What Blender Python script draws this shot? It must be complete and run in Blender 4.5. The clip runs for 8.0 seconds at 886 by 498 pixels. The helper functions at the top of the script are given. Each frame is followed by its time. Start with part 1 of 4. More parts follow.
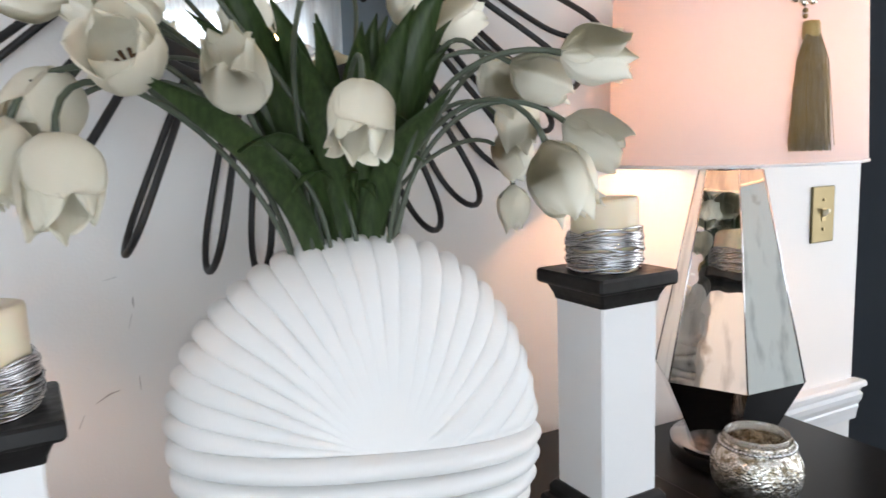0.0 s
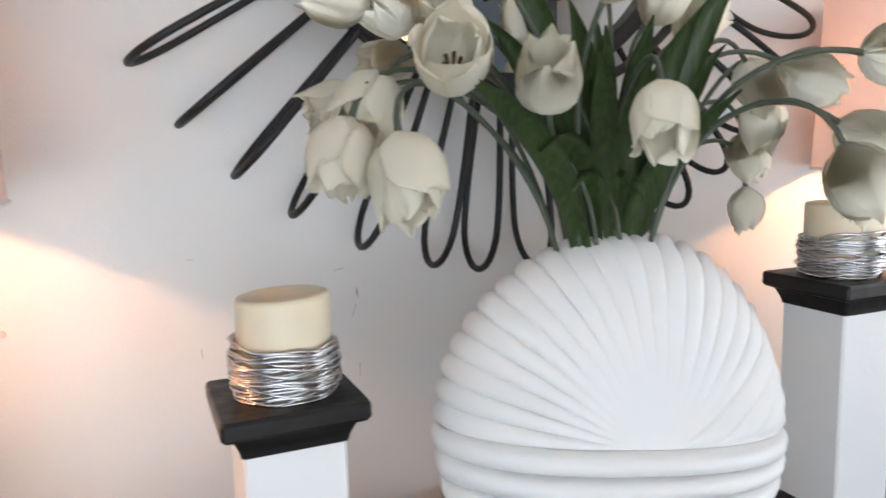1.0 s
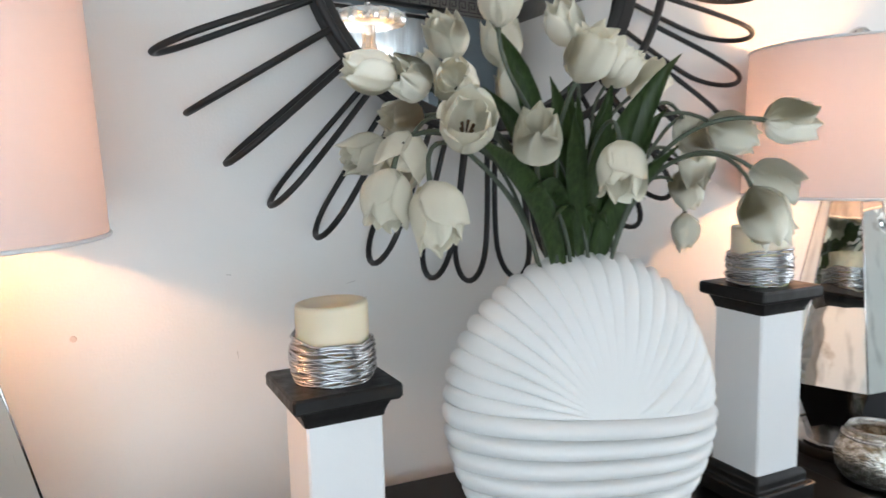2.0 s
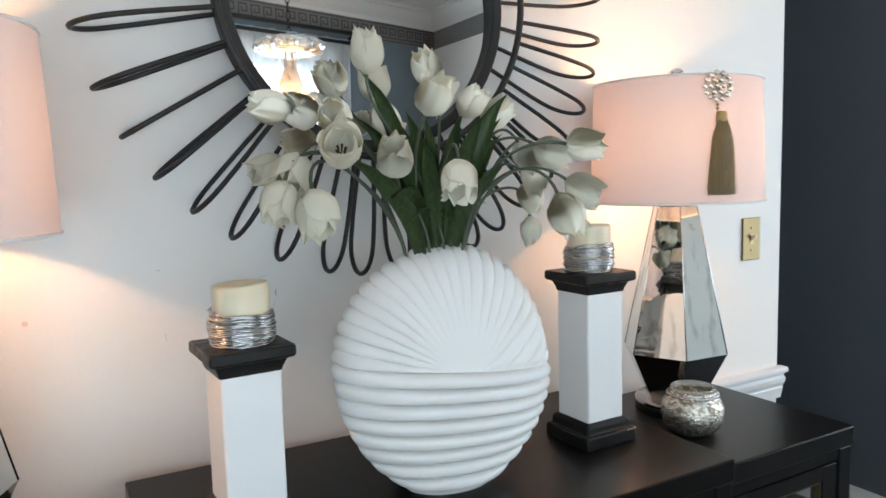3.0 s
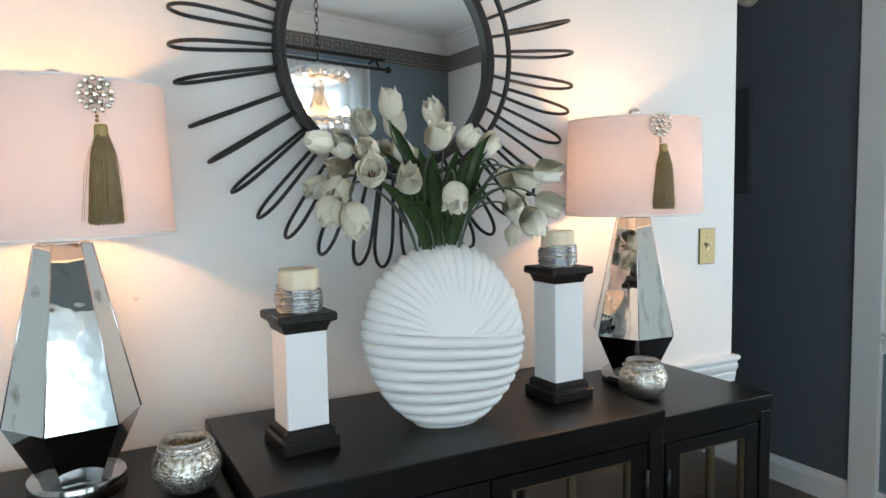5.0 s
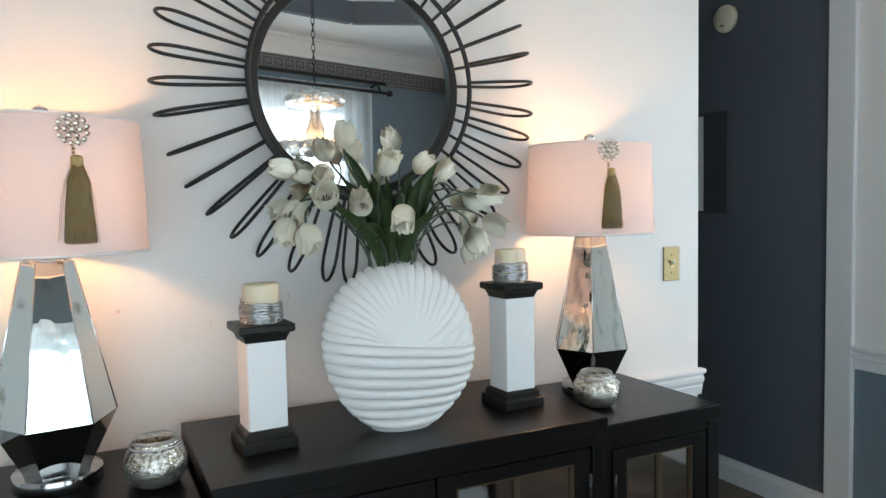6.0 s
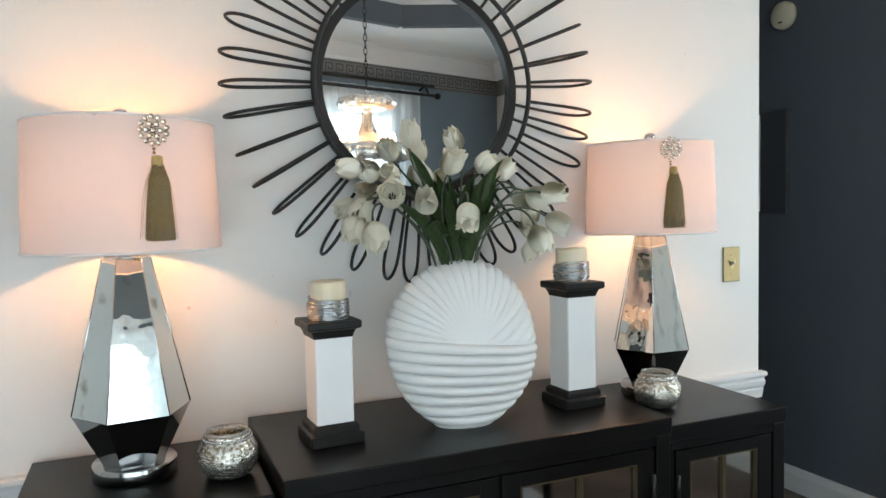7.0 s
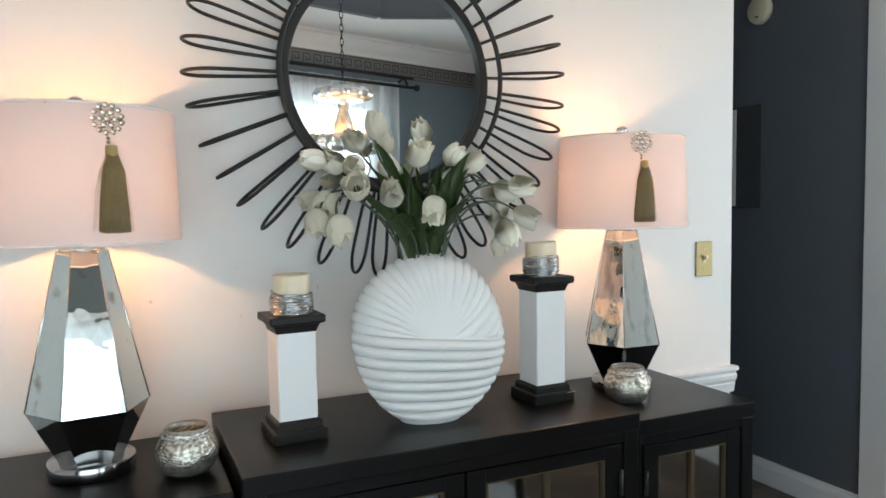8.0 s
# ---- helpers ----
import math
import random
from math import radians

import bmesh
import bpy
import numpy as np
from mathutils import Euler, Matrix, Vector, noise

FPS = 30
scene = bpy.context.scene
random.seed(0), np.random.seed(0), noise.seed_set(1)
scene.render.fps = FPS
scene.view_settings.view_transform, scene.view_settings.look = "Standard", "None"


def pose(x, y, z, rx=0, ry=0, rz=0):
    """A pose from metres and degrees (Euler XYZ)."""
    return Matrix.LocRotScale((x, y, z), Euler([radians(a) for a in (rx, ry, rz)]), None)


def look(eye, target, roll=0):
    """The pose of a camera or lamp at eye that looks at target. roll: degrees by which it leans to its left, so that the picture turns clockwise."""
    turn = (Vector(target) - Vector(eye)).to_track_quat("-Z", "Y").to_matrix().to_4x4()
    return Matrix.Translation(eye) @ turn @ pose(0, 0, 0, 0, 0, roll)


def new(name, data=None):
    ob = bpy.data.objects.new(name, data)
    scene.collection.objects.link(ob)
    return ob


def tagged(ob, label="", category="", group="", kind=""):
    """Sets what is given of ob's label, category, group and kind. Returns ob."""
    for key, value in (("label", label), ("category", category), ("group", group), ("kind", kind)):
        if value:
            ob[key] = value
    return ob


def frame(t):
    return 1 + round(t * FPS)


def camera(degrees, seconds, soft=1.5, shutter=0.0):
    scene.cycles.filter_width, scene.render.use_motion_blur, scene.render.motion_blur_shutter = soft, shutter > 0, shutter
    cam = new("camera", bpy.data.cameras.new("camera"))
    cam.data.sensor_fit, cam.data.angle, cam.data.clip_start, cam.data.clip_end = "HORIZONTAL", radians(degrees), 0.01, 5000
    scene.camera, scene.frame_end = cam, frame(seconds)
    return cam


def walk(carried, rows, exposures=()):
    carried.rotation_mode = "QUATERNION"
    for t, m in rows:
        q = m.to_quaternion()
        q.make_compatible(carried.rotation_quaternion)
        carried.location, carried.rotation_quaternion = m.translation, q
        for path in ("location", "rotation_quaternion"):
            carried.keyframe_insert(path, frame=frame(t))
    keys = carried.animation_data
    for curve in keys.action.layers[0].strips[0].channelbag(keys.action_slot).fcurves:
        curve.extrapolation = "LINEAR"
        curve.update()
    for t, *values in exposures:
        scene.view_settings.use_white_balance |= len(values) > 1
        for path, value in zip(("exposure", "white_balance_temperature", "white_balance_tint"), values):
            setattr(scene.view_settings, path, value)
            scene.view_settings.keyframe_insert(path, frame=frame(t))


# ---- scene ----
cam = camera(63.5, 8.0, shutter=0.3)
PATH = [
    (0, (-0.385, -0.937, 1.283), (0.525, 0.822, 1.004), -2.0),
    (0.4, (-0.433, -0.934, 1.289), (0.391, 0.866, 1.005), -1.8),
    (0.7, (-0.481, -0.909, 1.286), (0.262, 0.925, 0.995), -1.7),
    (1, (-0.536, -0.886, 1.288), (0.149, 0.973, 1.014), -1.5),
    (1.2, (-0.562, -0.883, 1.293), (0.09, 0.989, 1.028), -1.6),
    (2.3, (-0.672, -1.108, 1.325), (0.201, 0.676, 1.089), -1.4),
    (2.5, (-0.678, -1.156, 1.322), (0.23, 0.612, 1.098), -1.6),
    (3, (-0.688, -1.281, 1.314), (0.278, 0.459, 1.11), -1.5),
    (3.5, (-0.721, -1.374, 1.299), (0.265, 0.356, 1.107), -1.5),
    (4, (-0.803, -1.454, 1.313), (0.189, 0.273, 1.133), -1.4),
    (4.2, (-0.836, -1.484, 1.32), (0.146, 0.248, 1.129), -1.2),
    (5.3, (-0.854, -1.708, 1.323), (0.062, 0.063, 1.171), -1.1),
    (5.5, (-0.828, -1.757, 1.313), (0.079, 0.02, 1.176), -1.2),
    (6, (-0.781, -1.817, 1.329), (0.104, -0.027, 1.211), -1.1),
    (6.5, (-0.794, -1.826, 1.334), (0.043, -0.013, 1.228), -1.2),
    (7, (-0.832, -1.807, 1.32), (-0.05, 0.031, 1.213), -1.2),
    (7.5, (-0.821, -1.795, 1.318), (-0.048, 0.046, 1.197), -1.1),
    (8, (-0.788, -1.801, 1.319), (0.034, 0.017, 1.192), -0.9),
]
EXPOSURES = [(0, 0.33, 6750, 17), (1.2, 0.26, 6800, 18), (2.5, 0.11, 6450, 10), (4.0, 0.06, 6450, 10),
             (5.5, -0.03, 6300, 7), (6.5, -0.04, 6500, 7), (7.2, -0.05, 6650, 8), (8.0, -0.05, 6600, 8)]
walk(cam, [(t, look(eye, target, roll)) for t, eye, target, roll in PATH], EXPOSURES)

# ---- world, sun, large lights, exposure ----
world = bpy.data.worlds.new("sky_world")
scene.world = world
world.use_nodes = True
wn = world.node_tree
sky = wn.nodes.new("ShaderNodeTexSky")
sky.sky_type = "NISHITA"
sky.sun_disc = False
sky.sun_elevation = radians(38)
sky.sun_rotation = radians(150)
wn.nodes["Background"].inputs["Strength"].default_value = 0.12
wn.links.new(sky.outputs["Color"], wn.nodes["Background"].inputs["Color"])



def lamp(name, kind, m, energy, colour, size=0.1, size_y=None):
    data = bpy.data.lights.new(name, kind)
    data.energy, data.color = energy, colour
    if kind == "AREA":
        data.shape, data.size, data.size_y = "RECTANGLE", size, size_y or size
    elif kind == "POINT":
        data.shadow_soft_size = size
    ob = new(name, data)
    ob.matrix_world = m
    return ob


sun = bpy.data.lights.new("sun", "SUN")
sun.energy, sun.angle, sun.color = 2.0, radians(0.5), (1, 0.95, 0.88)
new("sun", sun).matrix_world = pose(0, 0, 8, 52, 0, 150)

ROOM_W, ROOM_E, ROOM_S, CEIL = -2.5, 1.90, -3.49, 2.48
SOUTH = pose(ROOM_E, ROOM_S, 0, 0, 0, -17)     # the south wall runs askew; local x goes east to the corner
# windows: start, end along the wall, sill, head
WIN = (-1.95, -0.98, 0.25, 2.06)      # south wall, the taller one
WIN_B = (-4.10, -2.15, 0.30, 1.66)    # south wall, the lower one
WIN_E = (-1.50, -0.52, 0.50, 2.12)    # east wall; unseen, added to bring cool light from the right
for w, watts in ((WIN, 21), (WIN_B, 35)):
    lamp("window_light", "AREA", SOUTH @ pose((w[0] + w[1]) / 2, -0.058, (w[2] + w[3]) / 2, 90, 0, 0), watts, (0.84, 0.94, 1.0), w[1] - w[0] - 0.1, w[3] - w[2] - 0.1)
# cool fill from the right, set in the added east window
lamp("window_light", "AREA", pose(ROOM_E + 0.03, (WIN_E[0] + WIN_E[1]) / 2, (WIN_E[2] + WIN_E[3]) / 2, 90, 0, 90), 15, (0.82, 0.935, 1.0), WIN_E[1] - WIN_E[0] - 0.1, WIN_E[3] - WIN_E[2] - 0.1)


# ---- materials ----
def material(name, colour, rough=0.5, metal=0.0, vary=0.06, scale=8.0, bump=0.0, bump_scale=60.0, rough_vary=0.0, **more):
    mat = bpy.data.materials.new(name)
    mat.use_nodes = True
    nt = mat.node_tree
    b = nt.nodes["Principled BSDF"]
    b.inputs["Roughness"].default_value = rough
    b.inputs["Metallic"].default_value = metal
    for k, v in more.items():
        b.inputs[k.replace("_", " ")].default_value = v
    tc = nt.nodes.new("ShaderNodeTexCoord")
    n1 = nt.nodes.new("ShaderNodeTexNoise")
    n1.inputs["Scale"].default_value, n1.inputs["Detail"].default_value = scale, 6
    nt.links.new(tc.outputs["Object"], n1.inputs["Vector"])
    mix = nt.nodes.new("ShaderNodeMix")
    mix.data_type = "RGBA"
    mix.inputs["A"].default_value = (*[c * (1 - vary) for c in colour], 1)
    mix.inputs["B"].default_value = (*[min(1, c * (1 + vary)) for c in colour], 1)
    nt.links.new(n1.outputs["Fac"], mix.inputs["Factor"])
    nt.links.new(mix.outputs["Result"], b.inputs["Base Color"])
    if bump or rough_vary:
        n2 = nt.nodes.new("ShaderNodeTexNoise")
        n2.inputs["Scale"].default_value, n2.inputs["Detail"].default_value = bump_scale, 5
        nt.links.new(tc.outputs["Object"], n2.inputs["Vector"])
        if bump:
            bp = nt.nodes.new("ShaderNodeBump")
            bp.inputs["Strength"].default_value, bp.inputs["Distance"].default_value = bump, 0.004
            nt.links.new(n2.outputs["Fac"], bp.inputs["Height"])
            nt.links.new(bp.outputs["Normal"], b.inputs["Normal"])
        if rough_vary:
            mr = nt.nodes.new("ShaderNodeMapRange")
            mr.inputs["From Min"].default_value, mr.inputs["From Max"].default_value = 0.3, 0.7
            mr.inputs["To Min"].default_value = max(0, rough - rough_vary)
            mr.inputs["To Max"].default_value = rough + rough_vary
            nt.links.new(n2.outputs["Fac"], mr.inputs["Value"])
            nt.links.new(mr.outputs["Result"], b.inputs["Roughness"])
    return mat


def nodes_of(mat):
    return mat.node_tree, mat.node_tree.nodes["Principled BSDF"]


M_WALL = material("white_wall_paint", (0.80, 0.79, 0.775), 0.55, vary=0.025, scale=1.6, bump=0.10, bump_scale=260)
M_TRIM = material("white_gloss_trim", (0.80, 0.81, 0.82), 0.3, vary=0.03, scale=5)
M_NAVY = material("navy_wall_paint", (0.104, 0.122, 0.148), 0.6, vary=0.12, scale=2.0, bump=0.08, bump_scale=220)
M_SLATE = material("slate_blue_wall_paint", (0.16, 0.215, 0.26), 0.6, vary=0.06, scale=2.2, bump=0.08, bump_scale=220)
M_CEIL = material("ceiling_paint", (0.78, 0.79, 0.79), 0.7, vary=0.03, scale=2)
M_BLACKWOOD = material("black_lacquered_wood", (0.0045, 0.0042, 0.0042), 0.30, vary=0.3, scale=5, rough_vary=0.025, bump_scale=6, Specular_IOR_Level=0.2)
M_CARVED = material("black_painted_wood", (0.010, 0.009, 0.0085), 0.42, vary=0.3, scale=30, bump=0.16, bump_scale=70, rough_vary=0.1, Specular_IOR_Level=0.3)
M_POST = material("white_painted_wood", (0.82, 0.82, 0.82), 0.42, vary=0.03, scale=9, bump=0.10, bump_scale=120)
M_VASE = material("matte_white_ceramic", (0.84, 0.84, 0.83), 0.5, vary=0.03, scale=10, bump=0.05, bump_scale=160)
M_WAX = material("ivory_wax", (0.80, 0.70, 0.52), 0.42, vary=0.07, scale=24, bump=0.06, bump_scale=60, Subsurface_Weight=0.35, Subsurface_Radius=(0.02, 0.012, 0.006))
M_WIRE = material("silver_wire", (0.62, 0.62, 0.63), 0.26, 1.0, vary=0.2, scale=60)
M_IRON = material("black_iron", (0.009, 0.009, 0.010), 0.5, 0.0, vary=0.3, scale=20, bump=0.05, bump_scale=120)
M_MIRROR = material("mirror_glass", (0.86, 0.88, 0.88), 0.0, 1.0, vary=0.0)
M_CHROME = material("polished_chrome", (0.72, 0.72, 0.73), 0.12, 1.0, vary=0.05, scale=20)
M_NICKEL = material("brushed_nickel", (0.42, 0.42, 0.42), 0.12, 1.0, vary=0.12, scale=20)
M_BRASS = material("aged_brass", (0.30, 0.24, 0.13), 0.32, 1.0, vary=0.15, scale=30, bump=0.05, bump_scale=90)
M_BEAD = material("dark_brass_bead", (0.13, 0.10, 0.06), 0.4, 0.8, vary=0.2, scale=30)
M_PLATE = material("polished_brass_plate", (0.19, 0.155, 0.085), 0.30, 1.0, vary=0.1, scale=30)
M_IVORY = material("ivory_plastic", (0.72, 0.66, 0.50), 0.35, vary=0.03)
M_TASSEL = material("olive_gold_thread", (0.270, 0.165, 0.036), 0.5, vary=0.35, scale=90, Sheen_Weight=0.4)
M_CRYSTAL = material("clear_crystal", (0.92, 0.90, 0.86), 0.03, 0.0, vary=0.05, scale=40, Transmission_Weight=0.75, IOR=1.55)
M_STEM = material("tulip_stem_green", (0.070, 0.088, 0.060), 0.5, vary=0.3, scale=30)
M_LEAF = material("tulip_leaf_green", (0.060, 0.102, 0.034), 0.36, vary=0.1, scale=9, bump=0.06, bump_scale=90)
nt, b = nodes_of(M_LEAF)
tc, mp, ns = nt.nodes.new("ShaderNodeTexCoord"), nt.nodes.new("ShaderNodeMapping"), nt.nodes.new("ShaderNodeTexNoise")
mp.inputs["Scale"].default_value = (260, 260, 6)
ns.inputs["Scale"].default_value = 1.0
hs, mr = nt.nodes.new("ShaderNodeHueSaturation"), nt.nodes.new("ShaderNodeMapRange")
mr.inputs["From Min"].default_value, mr.inputs["From Max"].default_value = 0.3, 0.7
mr.inputs["To Min"].default_value, mr.inputs["To Max"].default_value = 0.78, 1.3
nt.links.new(tc.outputs["Object"], mp.inputs["Vector"])
nt.links.new(mp.outputs["Vector"], ns.inputs["Vector"])
nt.links.new(ns.outputs["Fac"], mr.inputs["Value"])
nt.links.new(mr.outputs["Result"], hs.inputs["Value"])
nt.links.new(b.inputs["Base Color"].links[0].from_socket, hs.inputs["Color"])
nt.links.new(hs.outputs["Color"], b.inputs["Base Color"])
M_STAMEN = material("brown_stamen", (0.10, 0.05, 0.02), 0.7, vary=0.3, scale=90)
M_FELT = material("warm_beige_fabric", (0.42, 0.35, 0.27), 0.85, vary=0.12, scale=40, bump=0.2, bump_scale=300)
M_RUG = material("pale_grey_rug", (0.40, 0.41, 0.43), 0.95, vary=0.2, scale=12, bump=0.4, bump_scale=200)
M_BORDER = material("taupe_border_paper", (0.20, 0.20, 0.20), 0.6, vary=0.12, scale=20)
M_KEY = material("dark_key_pattern", (0.075, 0.075, 0.080), 0.6, vary=0.1)
M_FRAME = material("dark_slate_frame", (0.055, 0.060, 0.068), 0.55, vary=0.1)
M_SCUFF = material("grey_scuff", (0.36, 0.34, 0.33), 0.7, vary=0.3, scale=60)

# petals: ivory silk, a little light goes through
M_PETAL = material("ivory_petal", (0.97, 0.93, 0.82), 0.6, vary=0.05, scale=30, bump=0.12, bump_scale=120)
nt, b = nodes_of(M_PETAL)
tra, mx = nt.nodes.new("ShaderNodeBsdfTranslucent"), nt.nodes.new("ShaderNodeMixShader")
tra.inputs["Color"].default_value = (0.97, 0.95, 0.85, 1)
mx.inputs["Fac"].default_value = 0.2
nt.links.new(b.outputs["BSDF"], mx.inputs[1])
nt.links.new(tra.outputs["BSDF"], mx.inputs[2])
nt.links.new(mx.outputs["Shader"], nt.nodes["Material Output"].inputs["Surface"])

# wooden floor boards
M_BOARD = material("dark_brown_floorboard", (0.085, 0.058, 0.042), 0.38, vary=0.3, scale=3, bump=0.08, bump_scale=40)
nt, b = nodes_of(M_BOARD)
info = nt.nodes.new("ShaderNodeObjectInfo")
hsv = nt.nodes.new("ShaderNodeHueSaturation")
mr = nt.nodes.new("ShaderNodeMapRange")
mr.inputs["To Min"].default_value, mr.inputs["To Max"].default_value = 0.65, 1.5
nt.links.new(info.outputs["Random"], mr.inputs["Value"])
nt.links.new(mr.outputs["Result"], hsv.inputs["Value"])
link = b.inputs["Base Color"].links[0]
nt.links.new(link.from_socket, hsv.inputs["Color"])
nt.links.new(hsv.outputs["Color"], b.inputs["Base Color"])

# lamp shade: thin white linen over a pink-white lining, lit from within
M_SHADE = bpy.data.materials.new("white_linen_shade")
M_SHADE.use_nodes = True
nt = M_SHADE.node_tree
out = nt.nodes["Material Output"]
nt.nodes.remove(nt.nodes["Principled BSDF"])
dif, tra, mx = nt.nodes.new("ShaderNodeBsdfDiffuse"), nt.nodes.new("ShaderNodeBsdfTranslucent"), nt.nodes.new("ShaderNodeMixShader")
tc, wv, rm = nt.nodes.new("ShaderNodeTexCoord"), nt.nodes.new("ShaderNodeTexNoise"), nt.nodes.new("ShaderNodeMapRange")
mp = nt.nodes.new("ShaderNodeMapping")
mp.inputs["Scale"].default_value = (160, 160, 900)
wv.inputs["Scale"].default_value = 1.0
nt.links.new(tc.outputs["Object"], mp.inputs["Vector"])
nt.links.new(mp.outputs["Vector"], wv.inputs["Vector"])
bp = nt.nodes.new("ShaderNodeBump")
bp.inputs["Strength"].default_value, bp.inputs["Distance"].default_value = 0.12, 0.001
nt.links.new(wv.outputs["Fac"], bp.inputs["Height"])
nt.links.new(bp.outputs["Normal"], dif.inputs["Normal"])
dif.inputs["Color"].default_value = (0.73, 0.69, 0.69, 1)
tra.inputs["Color"].default_value = (0.325, 0.305, 0.37, 1)
mx.inputs["Fac"].default_value = 0.27
nt.links.new(dif.outputs["BSDF"], mx.inputs[1])
nt.links.new(tra.outputs["BSDF"], mx.inputs[2])
nt.links.new(mx.outputs["Shader"], out.inputs["Surface"])


def emitter(name, colour, strength):
    mat = bpy.data.materials.new(name)
    mat.use_nodes = True
    b = mat.node_tree.nodes["Principled BSDF"]
    b.inputs["Base Color"].default_value = (*colour, 1)
    b.inputs["Emission Color"].default_value = (*colour, 1)
    b.inputs["Emission Strength"].default_value = strength
    return mat


M_BULB = emitter("warm_bulb", (1.0, 0.50, 0.22), 540)
M_FLAME = emitter("warm_candle_bulb", (1.0, 0.52, 0.18), 85)
M_DAY = emitter("bright_daylight", (0.62, 0.88, 1.0), 1.0)

# hand-silvered crackled mercury glass
M_MERCURY = material("mercury_glass", (0.80, 0.77, 0.70), 0.20, 0.85, vary=0.3, scale=26)
nt, b = nodes_of(M_MERCURY)
tc = nt.nodes.new("ShaderNodeTexCoord")
vor = nt.nodes.new("ShaderNodeTexVoronoi")
vor.feature, vor.inputs["Scale"].default_value = "F1", 300
warp = nt.nodes.new("ShaderNodeTexNoise")
warp.inputs["Scale"].default_value, warp.inputs["Detail"].default_value = 130, 4
nt.links.new(tc.outputs["Object"], vor.inputs["Vector"])
nt.links.new(tc.outputs["Object"], warp.inputs["Vector"])
ramp = nt.nodes.new("ShaderNodeValToRGB")
ramp.color_ramp.elements[0].position, ramp.color_ramp.elements[0].color = 0.36, (0.30, 0.25, 0.17, 1)
ramp.color_ramp.elements[1].position, ramp.color_ramp.elements[1].color = 0.58, (0.88, 0.86, 0.80, 1)
nt.links.new(warp.outputs["Fac"], ramp.inputs["Fac"])
nt.links.new(ramp.outputs["Color"], b.inputs["Base Color"])
bp = nt.nodes.new("ShaderNodeBump")
bp.inputs["Strength"].default_value, bp.inputs["Distance"].default_value = 0.5, 0.002
add = nt.nodes.new("ShaderNodeMath")
add.operation = "ADD"
nt.links.new(vor.outputs["Distance"], add.inputs[0])
nt.links.new(warp.outputs["Fac"], add.inputs[1])
nt.links.new(add.outputs["Value"], bp.inputs["Height"])
nt.links.new(bp.outputs["Normal"], b.inputs["Normal"])

# antiqued mirror of the lamp bodies: faint patches of tarnish
M_ANTIQUE = material("mirrored_lamp_glass", (0.76, 0.80, 0.78), 0.03, 1.0, vary=0.04, scale=9)
nt, b = nodes_of(M_ANTIQUE)
tc, ns, cr = nt.nodes.new("ShaderNodeTexCoord"), nt.nodes.new("ShaderNodeTexNoise"), nt.nodes.new("ShaderNodeMapRange")
ns.inputs["Scale"].default_value, ns.inputs["Detail"].default_value = 16, 8
cr.inputs["From Min"].default_value, cr.inputs["From Max"].default_value = 0.65, 0.78
cr.inputs["To Min"].default_value, cr.inputs["To Max"].default_value = 0.015, 0.22
nt.links.new(tc.outputs["Object"], ns.inputs["Vector"])
nt.links.new(ns.outputs["Fac"], cr.inputs["Value"])
nt.links.new(cr.outputs["Result"], b.inputs["Roughness"])
tint, amount = nt.nodes.new("ShaderNodeMix"), nt.nodes.new("ShaderNodeMapRange")
tint.data_type = "RGBA"
amount.inputs["From Min"].default_value, amount.inputs["From Max"].default_value = 0.63, 0.74
nt.links.new(ns.outputs["Fac"], amount.inputs["Value"])
nt.links.new(amount.outputs["Result"], tint.inputs["Factor"])
nt.links.new(b.inputs["Base Color"].links[0].from_socket, tint.inputs["A"])
tint.inputs["B"].default_value = (0.40, 0.38, 0.33, 1)
nt.links.new(tint.outputs["Result"], b.inputs["Base Color"])
wave, wb = nt.nodes.new("ShaderNodeTexNoise"), nt.nodes.new("ShaderNodeBump")
wave.inputs["Scale"].default_value, wave.inputs["Detail"].default_value = 26, 1.0
wb.inputs["Strength"].default_value, wb.inputs["Distance"].default_value = 0.10, 0.006
nt.links.new(tc.outputs["Object"], wave.inputs["Vector"])
nt.links.new(wave.outputs["Fac"], wb.inputs["Height"])
nt.links.new(wb.outputs["Normal"], b.inputs["Normal"])
M_STREAKED = M_ANTIQUE.copy()
M_STREAKED.name = "streaked_lamp_mirror"
nt, b = nodes_of(M_STREAKED)
tc, mp, ns = nt.nodes.new("ShaderNodeTexCoord"), nt.nodes.new("ShaderNodeMapping"), nt.nodes.new("ShaderNodeTexNoise")
mp.inputs["Scale"].default_value = (34, 34, 9)
ns.inputs["Scale"].default_value, ns.inputs["Detail"].default_value = 1.0, 7
amount, tint = nt.nodes.new("ShaderNodeMapRange"), nt.nodes.new("ShaderNodeMix")
amount.inputs["From Min"].default_value, amount.inputs["From Max"].default_value = 0.50, 0.66
amount.inputs["To Max"].default_value = 0.6
tint.data_type = "RGBA"
tint.inputs["B"].default_value = (0.24, 0.28, 0.29, 1)
nt.links.new(tc.outputs["Object"], mp.inputs["Vector"])
nt.links.new(mp.outputs["Vector"], ns.inputs["Vector"])
nt.links.new(ns.outputs["Fac"], amount.inputs["Value"])
nt.links.new(amount.outputs["Result"], tint.inputs["Factor"])
nt.links.new(b.inputs["Base Color"].links[0].from_socket, tint.inputs["A"])
nt.links.new(tint.outputs["Result"], b.inputs["Base Color"])
# lower lamp facets: same mirror, with the dark table's reflection put into the colour
M_DARKREFLECT = material("mirror_with_dark_reflection", (0.30, 0.30, 0.30), 0.06, 1.0, vary=0.04, scale=9)
